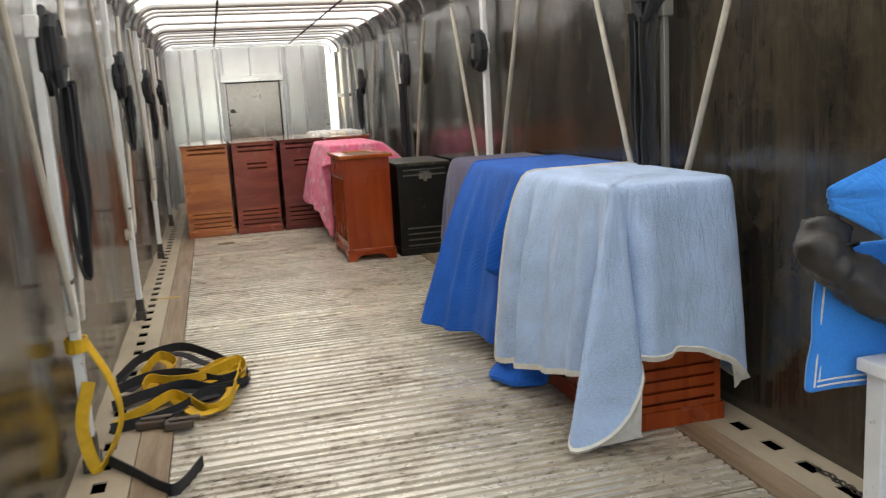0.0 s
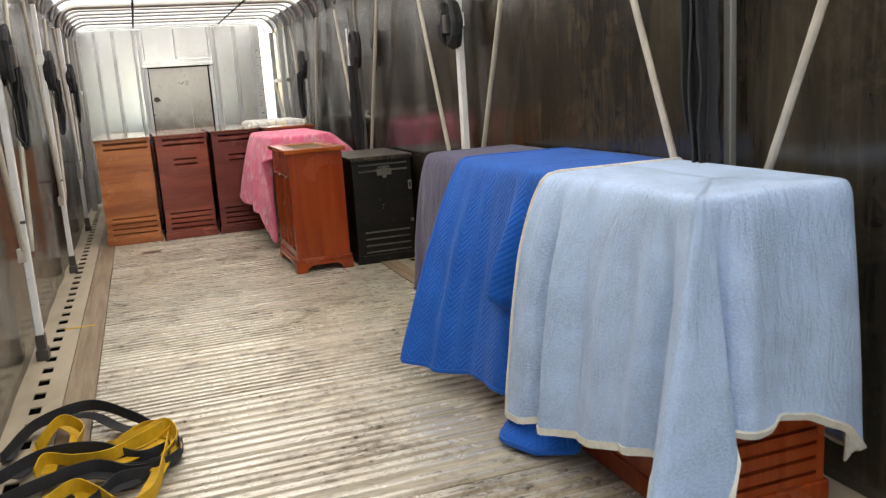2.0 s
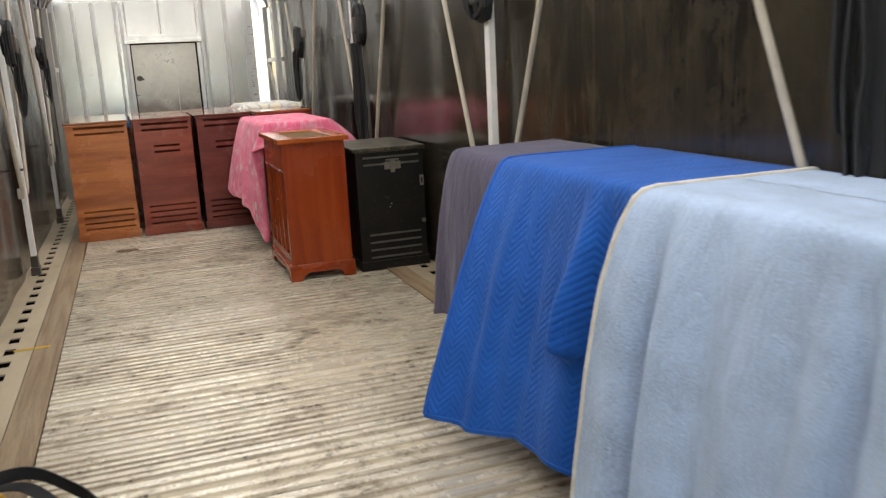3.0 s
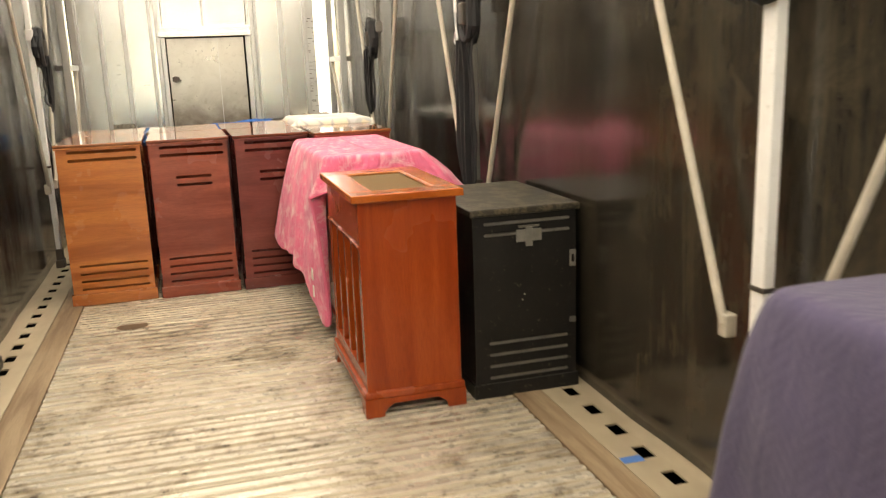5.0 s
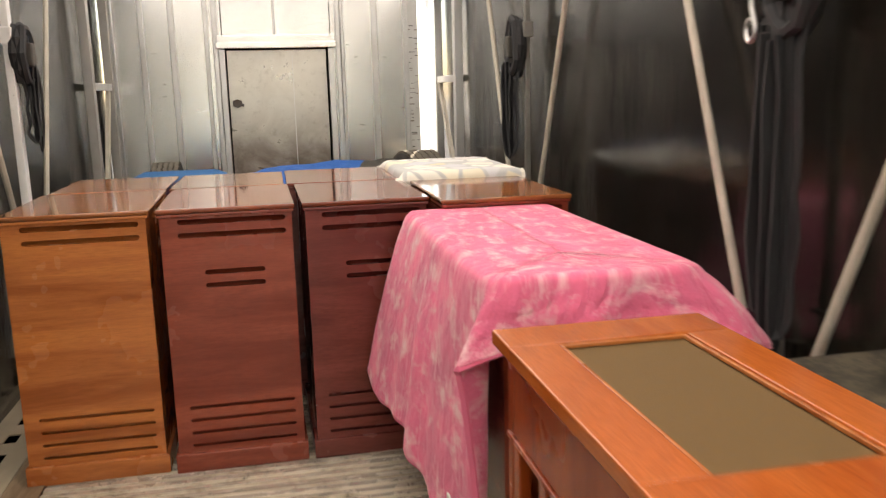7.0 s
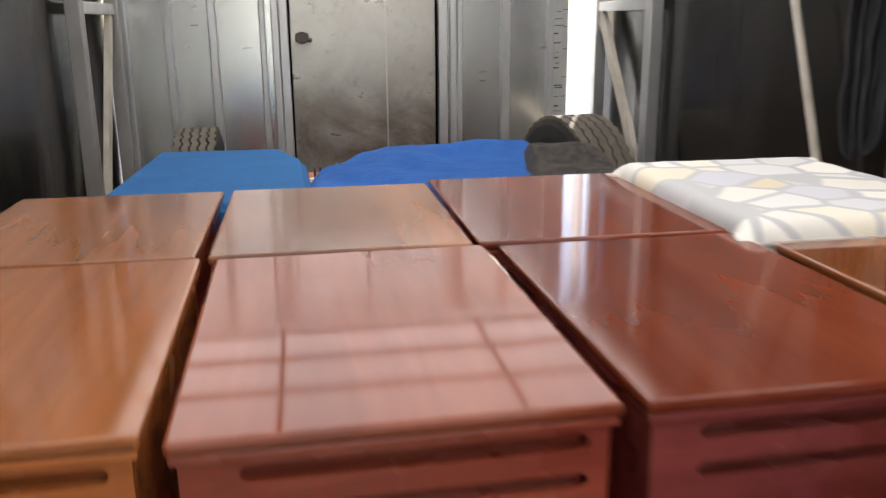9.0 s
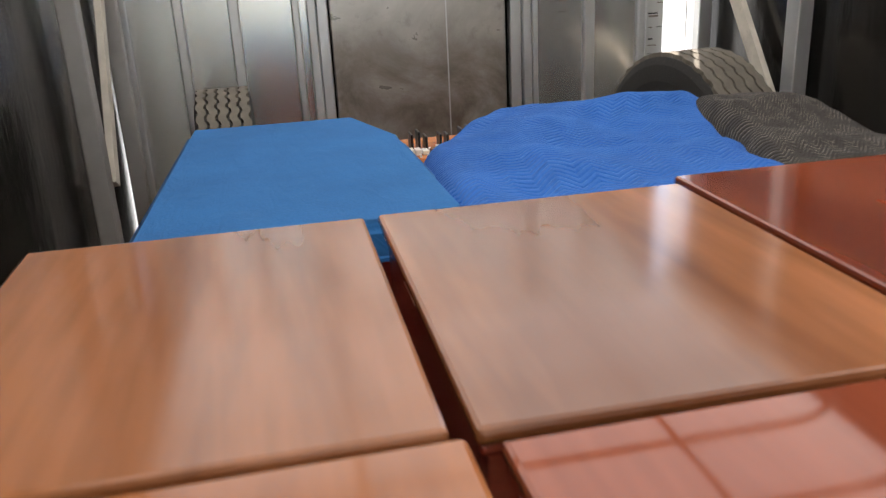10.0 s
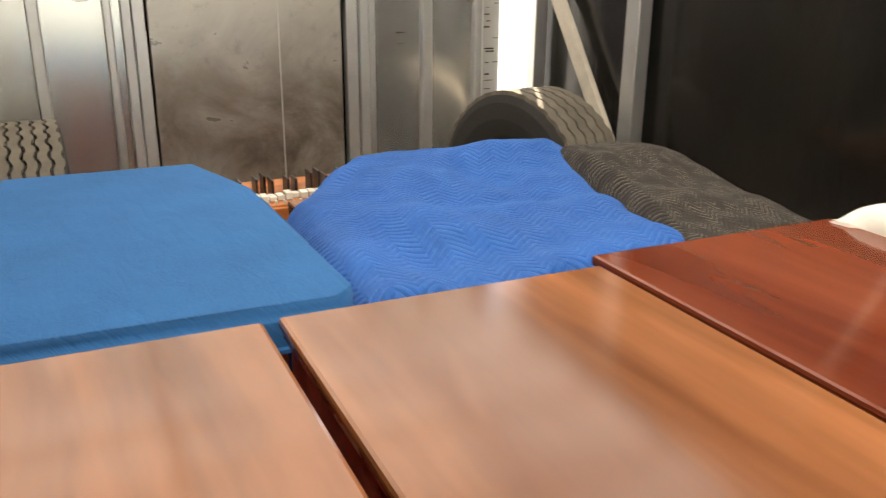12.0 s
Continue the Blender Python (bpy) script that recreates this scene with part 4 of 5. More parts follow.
P, UV = hung([(0, 1.825, 5.25), (0.80, 1.822, 6.035), (1.0, 1.84, 6.06), (1.45, 2.29, 6.065)],
             [(0, 1.74, 5.25, 0.25), (0.3, 1.75, 5.55, 0.25), (0.6, 1.75, 5.85, 0.26), (0.80, 1.74, 6.05, 0.25), (0.90, 1.725, 6.13, 0.22), (1.0, 1.78, 6.16, 0.26), (1.15, 1.90, 6.12, 0.30), (1.45, 2.29, 6.12, 0.30)],
             0.95, (2.29, 2.29, 5.2, 6.0), (1.88, 2.29, 5.0, 6.0), 0.008, bow=[(0, 0.5)], seed=2)
blanket("blanket", "purple", "purple-grey moving blanket draped over a cabinet", P, UV, 0.01, "purple")
P, UV = hung([(0, 1.785, 5.45), (1.17, 1.775, 4.28)],
             [(0, 1.40, 5.33, 0.12), (0.10, 1.46, 5.26, 0.115), (0.26, 1.54, 5.16, 0.10), (0.42, 1.585, 5.02, 0.125), (0.60, 1.63, 4.84, 0.115), (0.74, 1.68, 4.70, 0.10), (0.84, 1.54, 4.58, 0.03), (1.02, 1.57, 4.40, 0.028), (1.17, 1.70, 4.30, 0.05)],
             0.966, (2.31, 2.31, 4.2, 5.5), (1.9, 2.31, 4.0, 6.0), 0.009, [(0.68, 0.05, 0.10, 0.56), (0.22, 0.05, 0.03, 1.2), (0.40, 0.05, -0.02, 1.2)], [(0, 0.75), (0.3, 0.9), (0.65, 1.0), (0.80, 5.0), (1.17, 6.0)], 5)
blanket("blanket", "royal", "royal blue quilted moving blanket draped over a cabinet", P, UV, 0.01, "royal")
P, UV = hung([(0, 1.745, 4.47), (0.78, 1.730, 3.70), (1.02, 1.748, 3.683), (1.49, 2.195, 3.685), (1.64, 2.21, 3.70), (2.41, 2.215, 4.47)],
             [(0, 1.575, 4.60, 0.10), (0.08, 1.575, 4.47, 0.12), (0.125, 1.63, 4.41, 0.14), (0.17, 1.59, 4.35, 0.14), (0.40, 1.64, 4.13, 0.175), (0.60, 1.65, 3.94, 0.22), (0.69, 1.675, 3.86, 0.235), (0.76, 1.64, 3.77, 0.20), (0.81, 1.60, 3.73, 0.13), (0.88, 1.555, 3.69, 0.022),
              (0.94, 1.67, 3.645, 0.05), (0.985, 1.785, 3.635, 0.14), (1.01, 1.845, 3.64, 0.30), (1.045, 1.80, 3.71, 0.335), (1.09, 1.83, 3.675, 0.338), (1.2, 1.945, 3.665, 0.332), (1.225, 1.965, 3.685, 0.352), (1.36, 2.085, 3.69, 0.335), (1.49, 2.21, 3.675, 0.27), (1.57, 2.29, 3.68, 0.18), (1.64, 2.29, 3.80, 0.17), (2.41, 2.29, 4.47, 0.3)],
             0.984, (1.97, 1.97, 3.95, 4.47), (1.80, 2.13, 3.76, 5.0), 0.006, [(0.13, 0.028, -0.05, 1.2), (0.21, 0.05, 0.03, 1.2), (0.33, 0.035, -0.025, 1.2), (0.46, 0.05, 0.025, 1.2), (0.58, 0.03, -0.02, 1.2), (0.71, 0.035, -0.05, 1.2), (0.88, 0.07, 0.06, 1.2), (1.05, 0.024, -0.05, 1.2), (1.12, 0.04, 0.02, 1.2)], [(0, 0.42), (0.3, 0.6), (0.7, 0.9), (0.88, 1.1), (1.1, 0.9), (2.41, 0.9)], 7)
ob = blanket("blanket", "lightblue", "washed light blue moving blanket with cream edging", P, UV, 0.012, "binding")
lining(ob, P, 55, 64, (1.83, 3.66, 0.02))
lining(ob, P, 93, 101, (2.26, 3.72, 0.13))
P, UV = hung([(0, 1.43, 10.05), (1.10, 1.425, 8.955), (1.22, 1.45, 8.925), (1.69, 1.89, 8.92), (1.90, 1.92, 8.95), (3.0, 1.925, 10.05)],
             [(0, 1.27, 10.10, 0.35), (0.2, 1.31, 9.88, 0.31), (0.45, 1.33, 9.64, 0.32), (0.75, 1.355, 9.34, 0.26), (0.95, 1.37, 9.14, 0.15), (1.05, 1.385, 8.99, 0.065), (1.10, 1.41, 8.95, 0.07), (1.125, 1.42, 8.94, 0.20), (1.14, 1.36, 8.905, 0.74), (1.20, 1.335, 8.885, 0.755),
              (1.27, 1.45, 8.895, 0.79), (1.5, 1.70, 8.895, 0.785), (1.66, 1.88, 8.89, 0.775), (1.76, 2.03, 8.85, 0.755), (1.86, 2.10, 8.90, 0.735), (1.98, 2.17, 9.02, 0.69), (2.3, 2.17, 9.35, 0.6), (3.0, 2.15, 10.05, 0.5)],
             0.937, (1.67, 1.67, 9.15, 10.05), (1.50, 1.84, 9.02, 11.0), 0.008, [(0.22, 0.09, 0.02, 1.2), (0.62, 0.10, 0.025, 1.2)], [(0, 0.8), (1.0, 0.9), (1.5, 0.9), (1.76, 0.7), (3.0, 0.8)], 9)
ob = blanket("comforter", "pink", "pink mottled comforter draped over a cabinet", P, UV, 0.02, "pink", "comforter")
for z, w in ((0.30, 0.02), (0.21, 0.013)):
    part("tag", boxes((1.335, 1.341, 9.03, 9.03 + 2 * w, z, z + 0.06), bevel=0.002), "binding", ob, "white sewn tag")
P, UV = drape(30, 34, 0.58, 0.76, (1.765, 11.12), 0, 0.992, (1.52, 2.03, 10.78, 11.45), (), 120)
blanket("cloth_cover", "tapestry", "cream cloth with pale blue and tan pattern", P, UV, 0.016, "binding", "cloth", False)


# ---- front of the load ----
def covered_console(x0, x1, y0, y1, h, label):
    t = thing("organ_console", pose(x0, y0, 0), label, "organ console")
    w, d = x1 - x0, y1 - y0
    part("body", boxes((0.02, w - 0.02, 0.02, d - 0.02, 0.06, h - 0.04)), "mahog", t)
    part("base", boxes((0, w, 0, d, 0, 0.06), bevel=0.004), "mahog", t)
    part("top", boxes((0, w, 0, d, h - 0.039, h), bevel=0.006), "top_b", t)
    return t


covered_console(0.15, 0.60, 11.69, 12.66, 0.885, "brown console under a blue felt cover")
covered_console(0.76, 1.34, 11.68, 12.40, 0.86, "brown console under a cobalt quilt")
covered_console(1.41, 1.66, 11.64, 12.30, 0.86, "brown console under a brown quilt")


def felt_cover():
    poly = [(0.095, 11.66), (0.66, 11.65), (0.71, 11.70), (0.69, 12.38), (0.60, 12.69), (0.13, 12.69)]
    bm = bmesh.new()
    f = bm.faces.new([bm.verts.new((x, y, 0.835)) for x, y in poly])
    r = bmesh.ops.extrude_face_region(bm, geom=[f])
    for v in r["geom"]:
        if isinstance(v, bmesh.types.BMVert):
            v.co.z = 0.905
    bmesh.ops.recalc_face_normals(bm, faces=bm.faces[:])
    bmesh.ops.delete(bm, geom=[q for q in bm.faces if q.normal.z < -0.5], context="FACES")
    bmesh.ops.bevel(bm, geom=[e for e in bm.edges if not e.is_boundary], offset=0.022, segments=3, affect="EDGES")
    lay = bm.loops.layers.uv.new("UVMap")
    for q in bm.faces:
        for l in q.loops:
            l[lay].uv = (l.vert.co.x + l.vert.co.z, l.vert.co.y)
    ob = part("felt_cover", bm, "felt", None, smooth=True)
    part("piping", tube(bmesh.new(), [(x, y, 0.837) for x, y in poly + poly[:1]], 0.006, 6), "felt", ob)
    md = ob.modifiers.new("thickness", "SOLIDIFY")
    md.thickness, md.offset = 0.006, -1
    ob.modifiers.new("normals", "WEIGHTED_NORMAL")
    return tagged(ob, "smooth blue felt cover fitted over a console", "cover", "moving blankets")


felt_cover()
def laid_quilt(material, label, left, right, z, lumps, skirts, seed):
    """A quilt lying over a lumpy load: left and right edges along y, humps, and sides that hang down."""
    nb, na = 60, 44
    ys = np.linspace(0, 1, nb)

    def along(pts, b):
        p = np.array(pts)
        return [np.interp(b, np.linspace(0, 1, len(pts)), p[:, k]) for k in (0, 1)]

    rows, uvs = [], []
    for b in ys:
        (lx, ly), (rx, ry) = along(left, b), along(right, b)
        row, uv = [], []
        for a in np.linspace(-0.22, 1.22, na):
            c = min(max(a, 0), 1)
            x, y = lx + (rx - lx) * c, ly + (ry - ly) * c
            q = z + sum(h * math.exp(-((x - cx) / wx) ** 2 - ((y - cy) / wy) ** 2) for cx, cy, wx, wy, h in lumps)
            q += 0.018 * noise.noise(Vector((x * 5, y * 5, seed))) + 0.009 * noise.noise(Vector((x * 14, y * 9, seed + 3))) + 0.006 * abs(noise.noise(Vector((x * 9 + y * 9, y * 4 - x * 4, seed + 6))))
            e = min(c, 1 - c) / 0.06
            q -= 0.02 * max(0, 1 - e) ** 2
            over = max(-a, a - 1, 0)
            if over:
                side = -1 if a < 0 else 1
                x += side * (0.03 * math.sin(min(over / 0.05, 1) * 1.57) + 0.02 * math.sin(y * 21 + seed) * over * 4)
                q -= over * (skirts[0] if side < 0 else skirts[1]) / 0.22
            ends = max(0, 0.04 - b, b - 0.97)
            q -= ends * 3.0
            row.append((x, y, q))
            uv.append((a * 0.6 + 3 * seed, b * 1.0))
        rows.append(row)
        uvs.append(uv)
    return blanket("blanket", material, label, np.array(rows), np.array(uvs))


laid_quilt("brown", "dark brown quilted blanket with pale zigzag stitching", [(1.28, 11.56), (1.43, 12.0), (1.50, 12.40)], [(1.60, 11.56), (1.69, 12.05), (1.73, 12.42)], 0.925, [(1.62, 12.2, 0.14, 0.12, 0.03), (1.5, 11.8, 0.1, 0.15, 0.012)], (0.3, 0.35), 2)
laid_quilt("cobalt", "cobalt blue zigzag quilted moving blanket", [(0.68, 11.58), (0.70, 11.95), (0.73, 12.24), (0.99, 12.60)], [(1.33, 11.58), (1.40, 11.95), (1.47, 12.24), (1.56, 12.52)], 0.905, [(1.35, 12.45, 0.2, 0.1, 0.035), (1.2, 12.2, 0.14, 0.1, -0.02), (0.9, 11.9, 0.12, 0.12, 0.012), (1.05, 12.3, 0.12, 0.12, 0.025), (1.0, 11.75, 0.18, 0.06, -0.015), (0.84, 11.85, 0.05, 0.2, -0.022), (1.18, 12.08, 0.22, 0.05, -0.02), (0.95, 12.05, 0.05, 0.15, 0.015)], (0.3, 0.06), 5)


def keyboard():
    t = thing("organ_keyboard", pose(0.68, 12.80, 0.0), "old organ keyboard with ivory keys on a wooden frame", "organ keyboard")
    w = 0.86
    part("keybed", boxes((0, w, 0, 0.30, 0.70, 0.735), bevel=0.004), "oak", t, "worn wooden key frame")
    part("rail", boxes((0, w, -0.015, 0.0, 0.66, 0.728), bevel=0.003), "oak", t)
    for x in (0.03, 0.12, w - 0.06):
        part("leg", boxes((x, x + 0.03, 0.03, 0.06, 0, 0.6995)), "oak", t)
        part("leg", boxes((x, x + 0.03, 0.24, 0.27, 0, 0.6995)), "oak", t)
    k = 0.0235
    r = random.Random(8)
    for i in range(35):
        x = 0.02 + i * k
        z = 0.748 + r.uniform(0, 0.010)
        part("key", boxes((x, x + k - 0.004, 0.03 + r.uniform(0, 0.02), 0.075, 0.7355, z), bevel=0.002), "ivory", t, "ivory key")
        if i % 7 not in (2, 6):
            part("sharp", boxes((x + k * 0.8, x + k * 1.12, 0.09, 0.15, 0.736, 0.79 + r.uniform(-0.008, 0.012)), bevel=0.002), "ebony", t, "black key")
        part("pin", boxes((x + 0.008, x + 0.014, 0.003, 0.012, 0.7355, 0.745)), "ivory", t)
    return t


keyboard()


def tyre(centre, yaw, R, W, label):
    """Worn truck tyre with shoulder, sidewalls, bead and grooved tread blocks."""
    t = thing("tyre", pose(*centre, 0, 0, yaw), label, "tyre", "old tyres")
    prof = [(-W * 0.36, R * 0.56), (-W * 0.46, R * 0.62), (-W * 0.5, R * 0.76), (-W * 0.49, R * 0.90), (-W * 0.45, R * 0.965), (W * 0.45, R * 0.965), (W * 0.49, R * 0.90), (W * 0.5, R * 0.76), (W * 0.46, R * 0.62), (W * 0.36, R * 0.56), (W * 0.30, R * 0.62), (W * 0.40, R * 0.76), (W * 0.38, R * 0.9), (-W * 0.38, R * 0.9), (-W * 0.40, R * 0.76), (-W * 0.30, R * 0.62)]
    n, bm = 56, bmesh.new()
    rings = [[bm.verts.new((x, r * math.cos(2 * math.pi * i / n), r * math.sin(2 * math.pi * i / n))) for x, r in prof] for i in range(n)]
    for i in range(n):
        a, b = rings[i], rings[(i + 1) % n]
        for j in range(len(prof)):
            q = (j + 1) % len(prof)
            bm.faces.new((a[j], a[q], b[q], b[j]))
    bmesh.ops.recalc_face_normals(bm, faces=bm.faces[:])
    part("carcass", bm, "rubber", t, "black rubber carcass", smooth=False)
    # five wavy ribs of tread
    for k in range(5):
        x0 = -W * 0.45 + W * 0.9 * k / 5 + 0.004
        x1 = x0 + W * 0.9 / 5 - 0.010
        bm, m = bmesh.new(), 168
        rr = []
        for i in range(m):
            a = 2 * math.pi * i / m
            z = 0.004 * (1 if (i // 2) % 2 else -1)
            rr.append([bm.verts.new((x, r * math.cos(a), r * math.sin(a))) for x, r in ((x0 + z, R * 0.955), (x0 + z, R), (x1 + z, R), (x1 + z, R * 0.955))])
        for i in range(m):
            a, b = rr[i], rr[(i + 1) % m]
            for j in range(3):
                bm.faces.new((a[j], a[j + 1], b[j + 1], b[j]))
        bmesh.ops.recalc_face_normals(bm, faces=bm.faces[:])
        part("tread_rib", bm, "tread", t, "dusty grey tread rib")
    return t


tyre((0.19, 13.47, 0.452), 2, 0.45, 0.21, "worn truck tyre standing on its tread")
tyre((2.02, 13.40, 0.462), 10, 0.46, 0.27, "large worn truck tyre leaning by the bulkhead")


# ---- straps and small things ----
def post_strap(x, y, sign, seed, z=1.62, drop=0.75, drum=True):
    """Black webbing bundle looped on a post, with its buckle."""
    r = random.Random(seed)
    t = thing("tie_strap", pose(x, y, 0), "black webbing strap bundle hung on a post", "strap", "tie straps")
    for k in range(3):
        o, d = (k - 1) * 0.035 + r.uniform(-0.01, 0.01), drop * r.uniform(0.75, 1.1)
        down = [(-sign * (0.015 + 0.010 * k + r.uniform(0, 0.014)), o + r.uniform(-0.008, 0.008), z + 0.12 - (d + 0.12) * q / 9) for q in range(10)]
        up = [(-sign * (0.04 + 0.008 * k + r.uniform(0, 0.012)), o + 0.03 + r.uniform(-0.008, 0.008), z - d + d * q / 6) for q in range(1, 6)]
        turn = [(-sign * 0.045, o + 0.02, z - d - 0.035)]
        bm = tube(bmesh.new(), curve_points(down + turn + up, 4), 0, flat=(0.022, 0.004))
        part("webbing", bm, "strap", t)
    if drum:
        for k in range(3):
            pts = [(-sign * (0.0 + 0.018 * k), 0.085 * math.cos(a) * r.uniform(0.8, 1.1), z + 0.13 * math.sin(a) * r.uniform(0.85, 1.1)) for a in np.linspace(0, 2 * math.pi, 13)]
            part("coil", tube(bmesh.new(), pts, 0.021, 7), "strap", t)
        part("buckle", boxes((-sign * 0.05 - 0.02, -sign * 0.05 + 0.02, -0.03, 0.03, z - 0.06, z + 0.05), bevel=0.008), "iron", t, "dark ratchet buckle")
    return t


for i, y in enumerate(BOW_Y[1:]):
    post_strap(XR - 0.085, y + (0.06, 0.0, -0.07, 0.06)[i], 1, i + 3, (1.75, 1.64, 1.62, 1.58)[i], (0.8, 0.08, 0.85, 0.5)[i])
    post_strap(XL + 0.085, y + 0.05, -1, i + 13, 1.58, 0.8 if i == 0 else 0.4)


def hook(x, y, z):
    t = thing("strap_hook", pose(x, y, z), "pale metal hook hanging from a strap", "hook")
    part("hook", tube(bmesh.new(), [(0, 0.02 * math.sin(a) - 0.0, 0.03 * math.cos(a)) for a in np.linspace(0.4, 5.2, 14)] + [(0, 0.0, 0.06), (0, 0.0, 0.14)], 0.007, 8), "rib", t)
    part("tail", boxes((-0.003, 0.003, -0.018, 0.018, 0.13, 0.30)), "post", t)


hook(XR - 0.13, 9.18, 1.50)


def strap_pile():
    """Yellow and black ratchet straps in loose loops on the deck."""
    runs = {
        "yellow": [[(-0.10, 5.28, 0.05), (-0.02, 5.42, 0.09), (0.06, 5.36, 0.06), (0.04, 5.22, 0.04), (0.16, 5.14, 0.05), (0.28, 5.16, 0.07), (0.37, 5.20, 0.08), (0.40, 5.08, 0.06), (0.34, 4.92, 0.05)],
                   [(-0.08, 5.02, 0.05), (-0.05, 5.10, 0.07), (0.05, 5.06, 0.06), (0.17, 5.02, 0.07), (0.27, 5.08, 0.08), (0.36, 5.14, 0.09)],
                   [(-0.15, 4.66, 0.03), (-0.04, 4.76, 0.04), (0.06, 4.84, 0.06), (0.13, 4.78, 0.05), (0.22, 4.66, 0.03), (0.31, 4.70, 0.04), (0.35, 4.90, 0.05), (0.38, 5.06, 0.08)],
                   [(0.20, 5.20, 0.04), (0.30, 5.26, 0.06), (0.39, 5.20, 0.06), (0.33, 5.10, 0.04)]],
        "strap": [[(-0.22, 5.25, 0.04), (-0.12, 5.48, 0.07), (0.08, 5.55, 0.09), (0.24, 5.42, 0.06), (0.33, 5.26, 0.05)],
                  [(-0.20, 5.05, 0.05), (-0.06, 5.17, 0.06), (0.12, 5.12, 0.07), (0.27, 5.00, 0.05), (0.38, 5.02, 0.06)],
                  [(-0.20, 4.85, 0.04), (-0.05, 4.93, 0.05), (0.12, 4.97, 0.06), (0.26, 4.90, 0.04), (0.40, 4.96, 0.04), (0.41, 5.12, 0.05)],
                  [(-0.18, 4.58, 0.03), (-0.02, 4.62, 0.035), (0.12, 4.72, 0.04), (0.20, 4.84, 0.05), (0.30, 4.86, 0.04)],
                  [(0.16, 4.98, 0.03), (0.28, 4.94, 0.03), (0.37, 4.98, 0.03), (0.36, 5.10, 0.03)]],
    }
    for k, (mat, lines) in enumerate(runs.items()):
        t = thing("ratchet_strap", pose(0, 0, 0), ("yellow" if k == 0 else "black") + " ratchet strap in loose loops on the deck", "ratchet strap", "straps on the deck")
        for line in lines:
            part("webbing", tube(bmesh.new(), curve_points(line, 8), 0, flat=(0.024, 0.002)), mat, t)
            again = [(x * 0.92 + 0.03 * math.sin(9 * y), y + 0.05 * math.cos(11 * x + k), max(0.028, z * 0.6)) for x, y, z in line]
            part("webbing", tube(bmesh.new(), curve_points(again, 8), 0, flat=(0.002, 0.023)), mat, t)
        y = 4.50 if k else 4.56
        part("ratchet", boxes((-0.08 + 0.12 * k, 0.04 + 0.12 * k, y, y + 0.06, 0.008, 0.045), (-0.06 + 0.12 * k, 0.07 + 0.12 * k, y + 0.015, y + 0.045, 0.045, 0.056), bevel=0.006), "iron", t, "rusty ratchet buckle")
    t = thing("ratchet_strap", pose(0, 0, 0), "yellow ratchet strap tied round a post", "ratchet strap", "straps on the deck")
    x, y = XL + 0.06, 4.25
    part("webbing", tube(bmesh.new(), [(x + 0.04 * math.cos(a), y + 0.045 * math.sin(a), 0.50) for a in np.linspace(0, 2 * math.pi, 13)], 0, flat=(0.026, 0.003)), "yellow", t)
    part("webbing", tube(bmesh.new(), curve_points([(x + 0.03, y + 0.02, 0.5), (x + 0.10, y + 0.0, 0.35), (x + 0.12, y + 0.02, 0.18), (x + 0.06, y - 0.03, 0.05), (x + 0.02, y - 0.07, 0.03), (x - 0.01, y - 0.06, 0.2), (x + 0.03, y - 0.04, 0.36)], 8), 0, flat=(0.003, 0.024)), "yellow", t)
    t = thing("strap_end", pose(0, 0, 0), "loose black strap end lying on the deck", "strap", "straps on the deck")
    part("webbing", tube(bmesh.new(), curve_points([(-0.16, 4.25, 0.03), (-0.05, 4.10, 0.02), (0.06, 3.93, 0.02), (0.12, 3.9, 0.02), (0.20, 4.10, 0.022)], 8), 0, flat=(0.024, 0.003)), "strap", t)


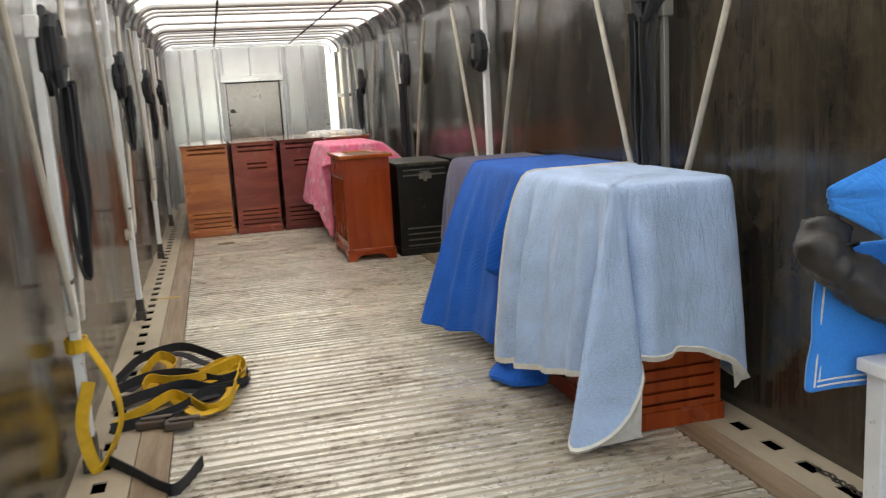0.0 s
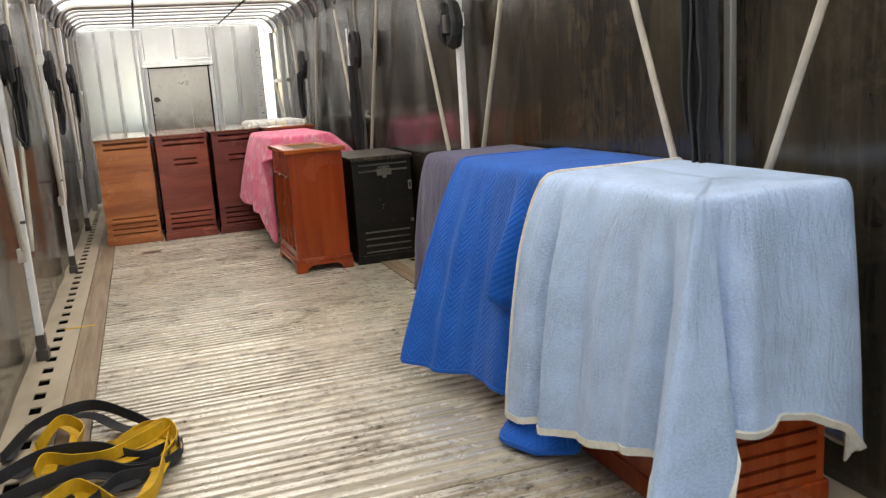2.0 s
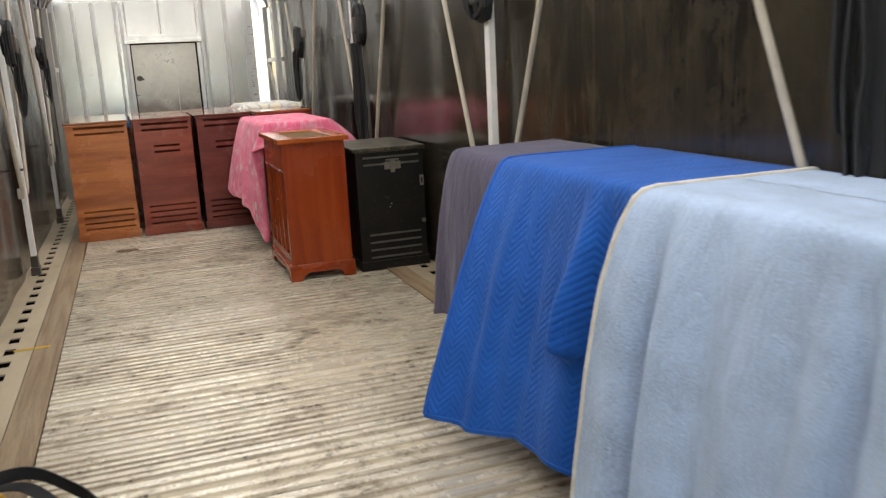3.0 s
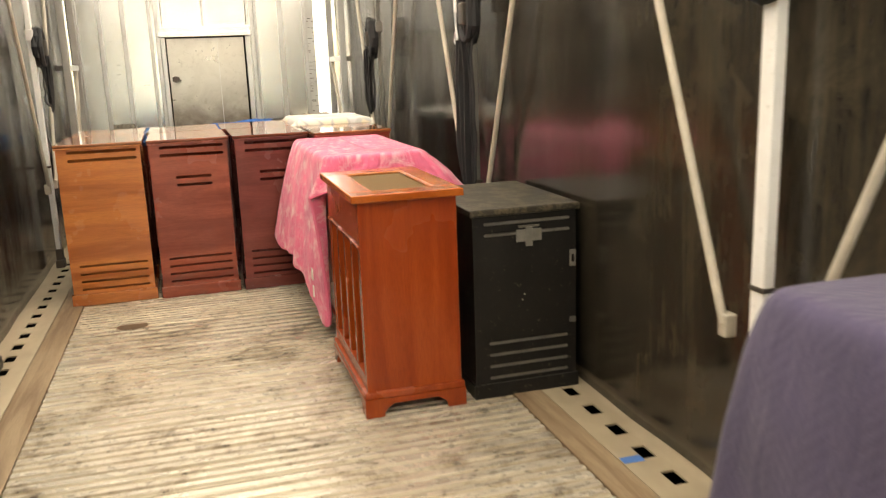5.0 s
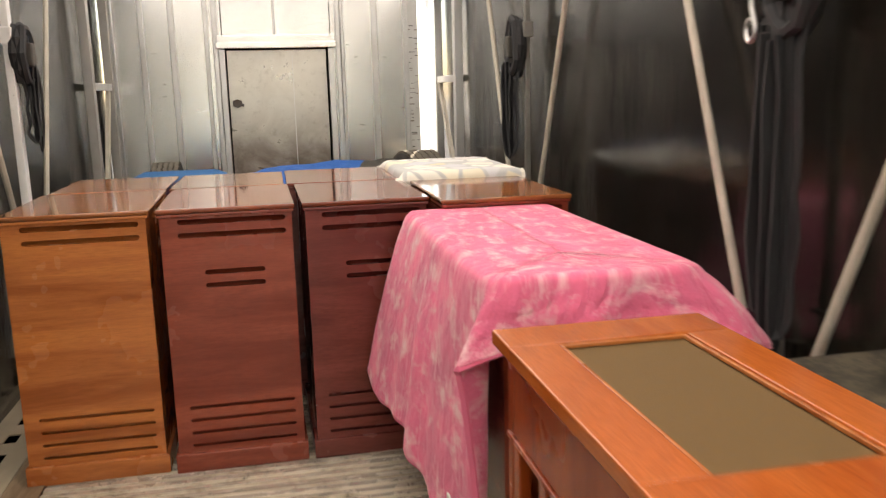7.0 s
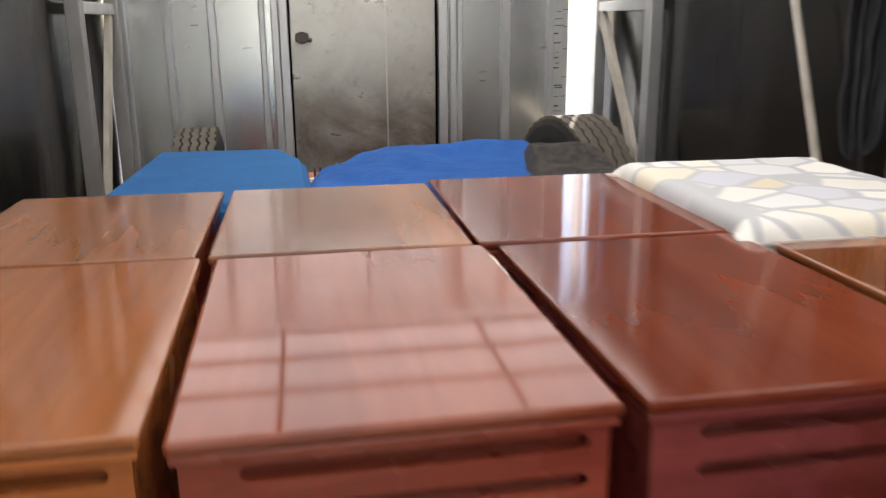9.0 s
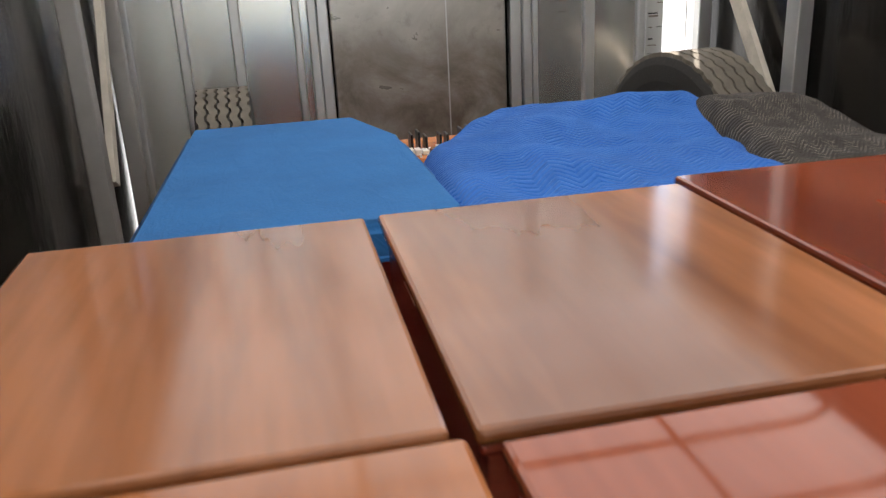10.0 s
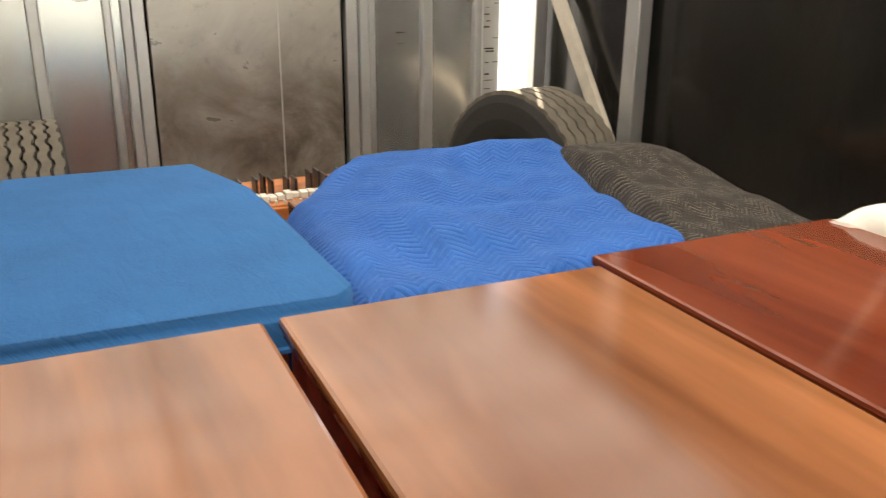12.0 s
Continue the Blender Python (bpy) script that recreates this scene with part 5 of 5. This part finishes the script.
strap_pile()
def blanket_rack():
    """White rack post with a shelf that carries folded blankets."""
    t = thing("blanket_rack", pose(0, 0, 0), "white metal rack by the curtain wall", "rack")
    for x, y in ((1.70, 2.36), (2.2, 2.36), (1.70, 1.9), (2.2, 1.9)):
        part("post", boxes((x - 0.025, x + 0.025, y - 0.025, y + 0.025, 0.004, 0.70), bevel=0.004), "post", t)
    part("shelf", boxes((1.66, 2.24, 1.86, 2.40, 0.701, 0.73), bevel=0.004), "post", t)
    tagged(part("blanket_stack", boxes((1.72, 2.2, 1.9, 2.30, 0.731, 0.86), (1.71, 2.21, 1.89, 2.31, 0.863, 1.0), bevel=0.03), "sky"), "folded bright blue blankets on a rack", "blanket", "moving blankets")

    def flap(tl, tr, bl, br, bulge, seed):
        """A hanging corner of a quilt between four places, with soft waves."""
        tl, tr, bl, br = map(Vector, (tl, tr, bl, br))
        rows, uvs = [], []
        for i in range(26):
            a = i / 25
            row, uv = [], []
            for j in range(20):
                b = j / 19
                p = tl.lerp(tr, a).lerp(bl.lerp(br, a), b)
                p.y -= bulge * math.sin(a * 3.1) * math.sin(b * 2.6) + 0.012 * noise.noise(Vector((a * 4, b * 4, seed)))
                row.append(tuple(p))
                uv.append((a * 0.5, b * 0.4))
            rows.append(row)
            uvs.append(uv)
        return np.array(rows), np.array(uvs)

    P, UV = flap((1.60, 2.45, 0.97), (2.15, 2.33, 1.0), (1.58, 2.46, 0.64), (2.05, 2.36, 0.70), 0.03, 1)
    ob = blanket("blanket", "sky", "bright blue quilted blanket hanging off a rack", P, UV, 0.014)
    for off in (0.014, 0.026):
        a, b, c = Vector(P[0][0]), Vector(P[0][-1]), Vector(P[-1][-1])
        line = [a + Vector((off, -0.012, 0)), b + Vector((off, -0.012, off))]
        part("stitching", tube(bmesh.new(), line, 0.0022, 6), "binding", ob, "white edge stitching")
        part("stitching", tube(bmesh.new(), [tuple(Vector(q) + Vector((0, -0.012, off))) for q in P[1:, -1]], 0.0022, 6), "binding", ob)
    spine = curve_points([(1.60, 2.42, 1.03), (1.575, 2.40, 0.97), (1.64, 2.37, 0.905), (1.78, 2.335, 0.82), (2.0, 2.31, 0.75)], 12)
    bm = tube(bmesh.new(), spine, 0.055, 28)
    bm.normal_update()
    for v in bm.verts:
        c = v.co
        v.co = c + v.normal * (0.018 * noise.noise(c * 9) + 0.012 * noise.noise(Vector((c.x * 45, c.y * 20, c.z * 30))) + 0.006 * noise.noise(c * 60))
    tagged(part("rolled_blanket", bm, "leather", smooth=True), "rolled dark brown quilted blanket on a rack", "blanket", "moving blankets")
    P, UV = flap((1.515, 2.33, 1.115), (1.95, 2.14, 1.36), (1.53, 2.34, 1.08), (2.0, 2.27, 0.78), 0.05, 4)
    ob = blanket("blanket", "sky", "bright blue quilted blanket with white edge stitching", P, UV, 0.016)
    for off in (0.016, 0.03):
        part("stitching", tube(bmesh.new(), [tuple(Vector(q) + Vector((0, -0.014, off))) for q in P[:, -1]], 0.0022, 6), "binding", ob, "white edge stitching")


blanket_rack()
def chain(x, y, z, n):
    t = thing("chain", pose(x, y, z), "short steel chain lying in a floor slot", "chain")
    for k in range(n):
        q = []
        for a in np.linspace(0, 2 * math.pi, 13):
            u, v = 0.018 * math.cos(a), 0.010 * math.sin(a)
            q.append((0.004 * (k % 3) + (v if k % 2 else 0), -k * 0.027 + u, 0.004 + (0 if k % 2 else v * 0.8) + 0.008))
        part("link", tube(bmesh.new(), q, 0.0035, 6, False), "iron", t)


chain(2.24, 3.20, 0.0, 8)


def ladder_strap(x, y, z0, z1):
    """Perforated dark strap hanging beside a post."""
    t = thing("ladder_strap", pose(x, y, 0), "dark perforated rubber strap beside a post", "strap")
    n = int((z1 - z0) / 0.035)
    part("edge", boxes((-0.004, 0.004, -0.018, -0.010, z0, z1)), "strap", t)
    part("edge", boxes((-0.004, 0.004, 0.010, 0.018, z0, z1)), "strap", t)
    for k in range(n + 1):
        z = z0 + k * (z1 - z0) / n
        part("rung", boxes((-0.004, 0.004, -0.0099, 0.0099, z - 0.009, z + 0.009)), "strap", t)


ladder_strap(XR - 0.10, 9.16, 0.75, 1.52)
tagged(part("tape", boxes((2.134, 2.212, 7.19, 7.235, 0.0045, 0.0055)), "tape"), "strip of blue tape on the floor rail", "tape")
tagged(part("floor_line", boxes((-0.15, 0.02, 7.235, 7.262, 0.0065, 0.0075)), "yellow"), "faded yellow mark across the edge board", "floor mark", kind="structure")
bm = bmesh.new()
bmesh.ops.create_circle(bm, cap_ends=True, segments=24, radius=0.085)
bmesh.ops.scale(bm, vec=(1.0, 0.8, 1), verts=bm.verts[:])
bmesh.ops.translate(bm, vec=(0.39, 9.60, 0.0032), verts=bm.verts[:])
tagged(part("floor_stain", bm, "patch"), "round brown patch worn into the deck", "stain", kind="structure")

# ---- outside ----
# added ground, never in view, reflects light in through the rear
tagged(part("ground", boxes((-200, 200, -200, 200, -1.4, -1.3)), "bounce_ground"), "unseen ground kept pale to bounce light in", "ground", kind="structure")


# ---- deck planks ----
def plank_mesh(width, n, seed):
    """Cross plank with raised ribs of uneven width and a joint at each side."""
    r = random.Random(seed)
    bm = bmesh.new()
    prof = [(0.003, -0.03), (0.003, -0.006)]
    pitch = (width - 0.006) / n
    for k in range(n):
        a = 0.003 + k * pitch
        s0, s1, h = r.uniform(0.14, 0.30), r.uniform(0.56, 0.84), r.uniform(0.0008, 0.0028)
        prof += [(a + pitch * (s0 - 0.10), -0.0065), (a + pitch * s0, h), (a + pitch * s1, h), (a + pitch * (s1 + 0.10), -0.0065)]
    prof += [(width - 0.003, -0.006), (width - 0.003, -0.03)]
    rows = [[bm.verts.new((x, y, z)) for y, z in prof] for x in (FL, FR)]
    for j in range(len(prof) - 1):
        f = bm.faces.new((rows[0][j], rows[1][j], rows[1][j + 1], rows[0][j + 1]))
        # rib tops get the paler crest; part of their glint is in the colour
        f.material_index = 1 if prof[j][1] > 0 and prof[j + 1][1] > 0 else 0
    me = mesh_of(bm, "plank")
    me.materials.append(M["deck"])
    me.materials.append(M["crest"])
    return me


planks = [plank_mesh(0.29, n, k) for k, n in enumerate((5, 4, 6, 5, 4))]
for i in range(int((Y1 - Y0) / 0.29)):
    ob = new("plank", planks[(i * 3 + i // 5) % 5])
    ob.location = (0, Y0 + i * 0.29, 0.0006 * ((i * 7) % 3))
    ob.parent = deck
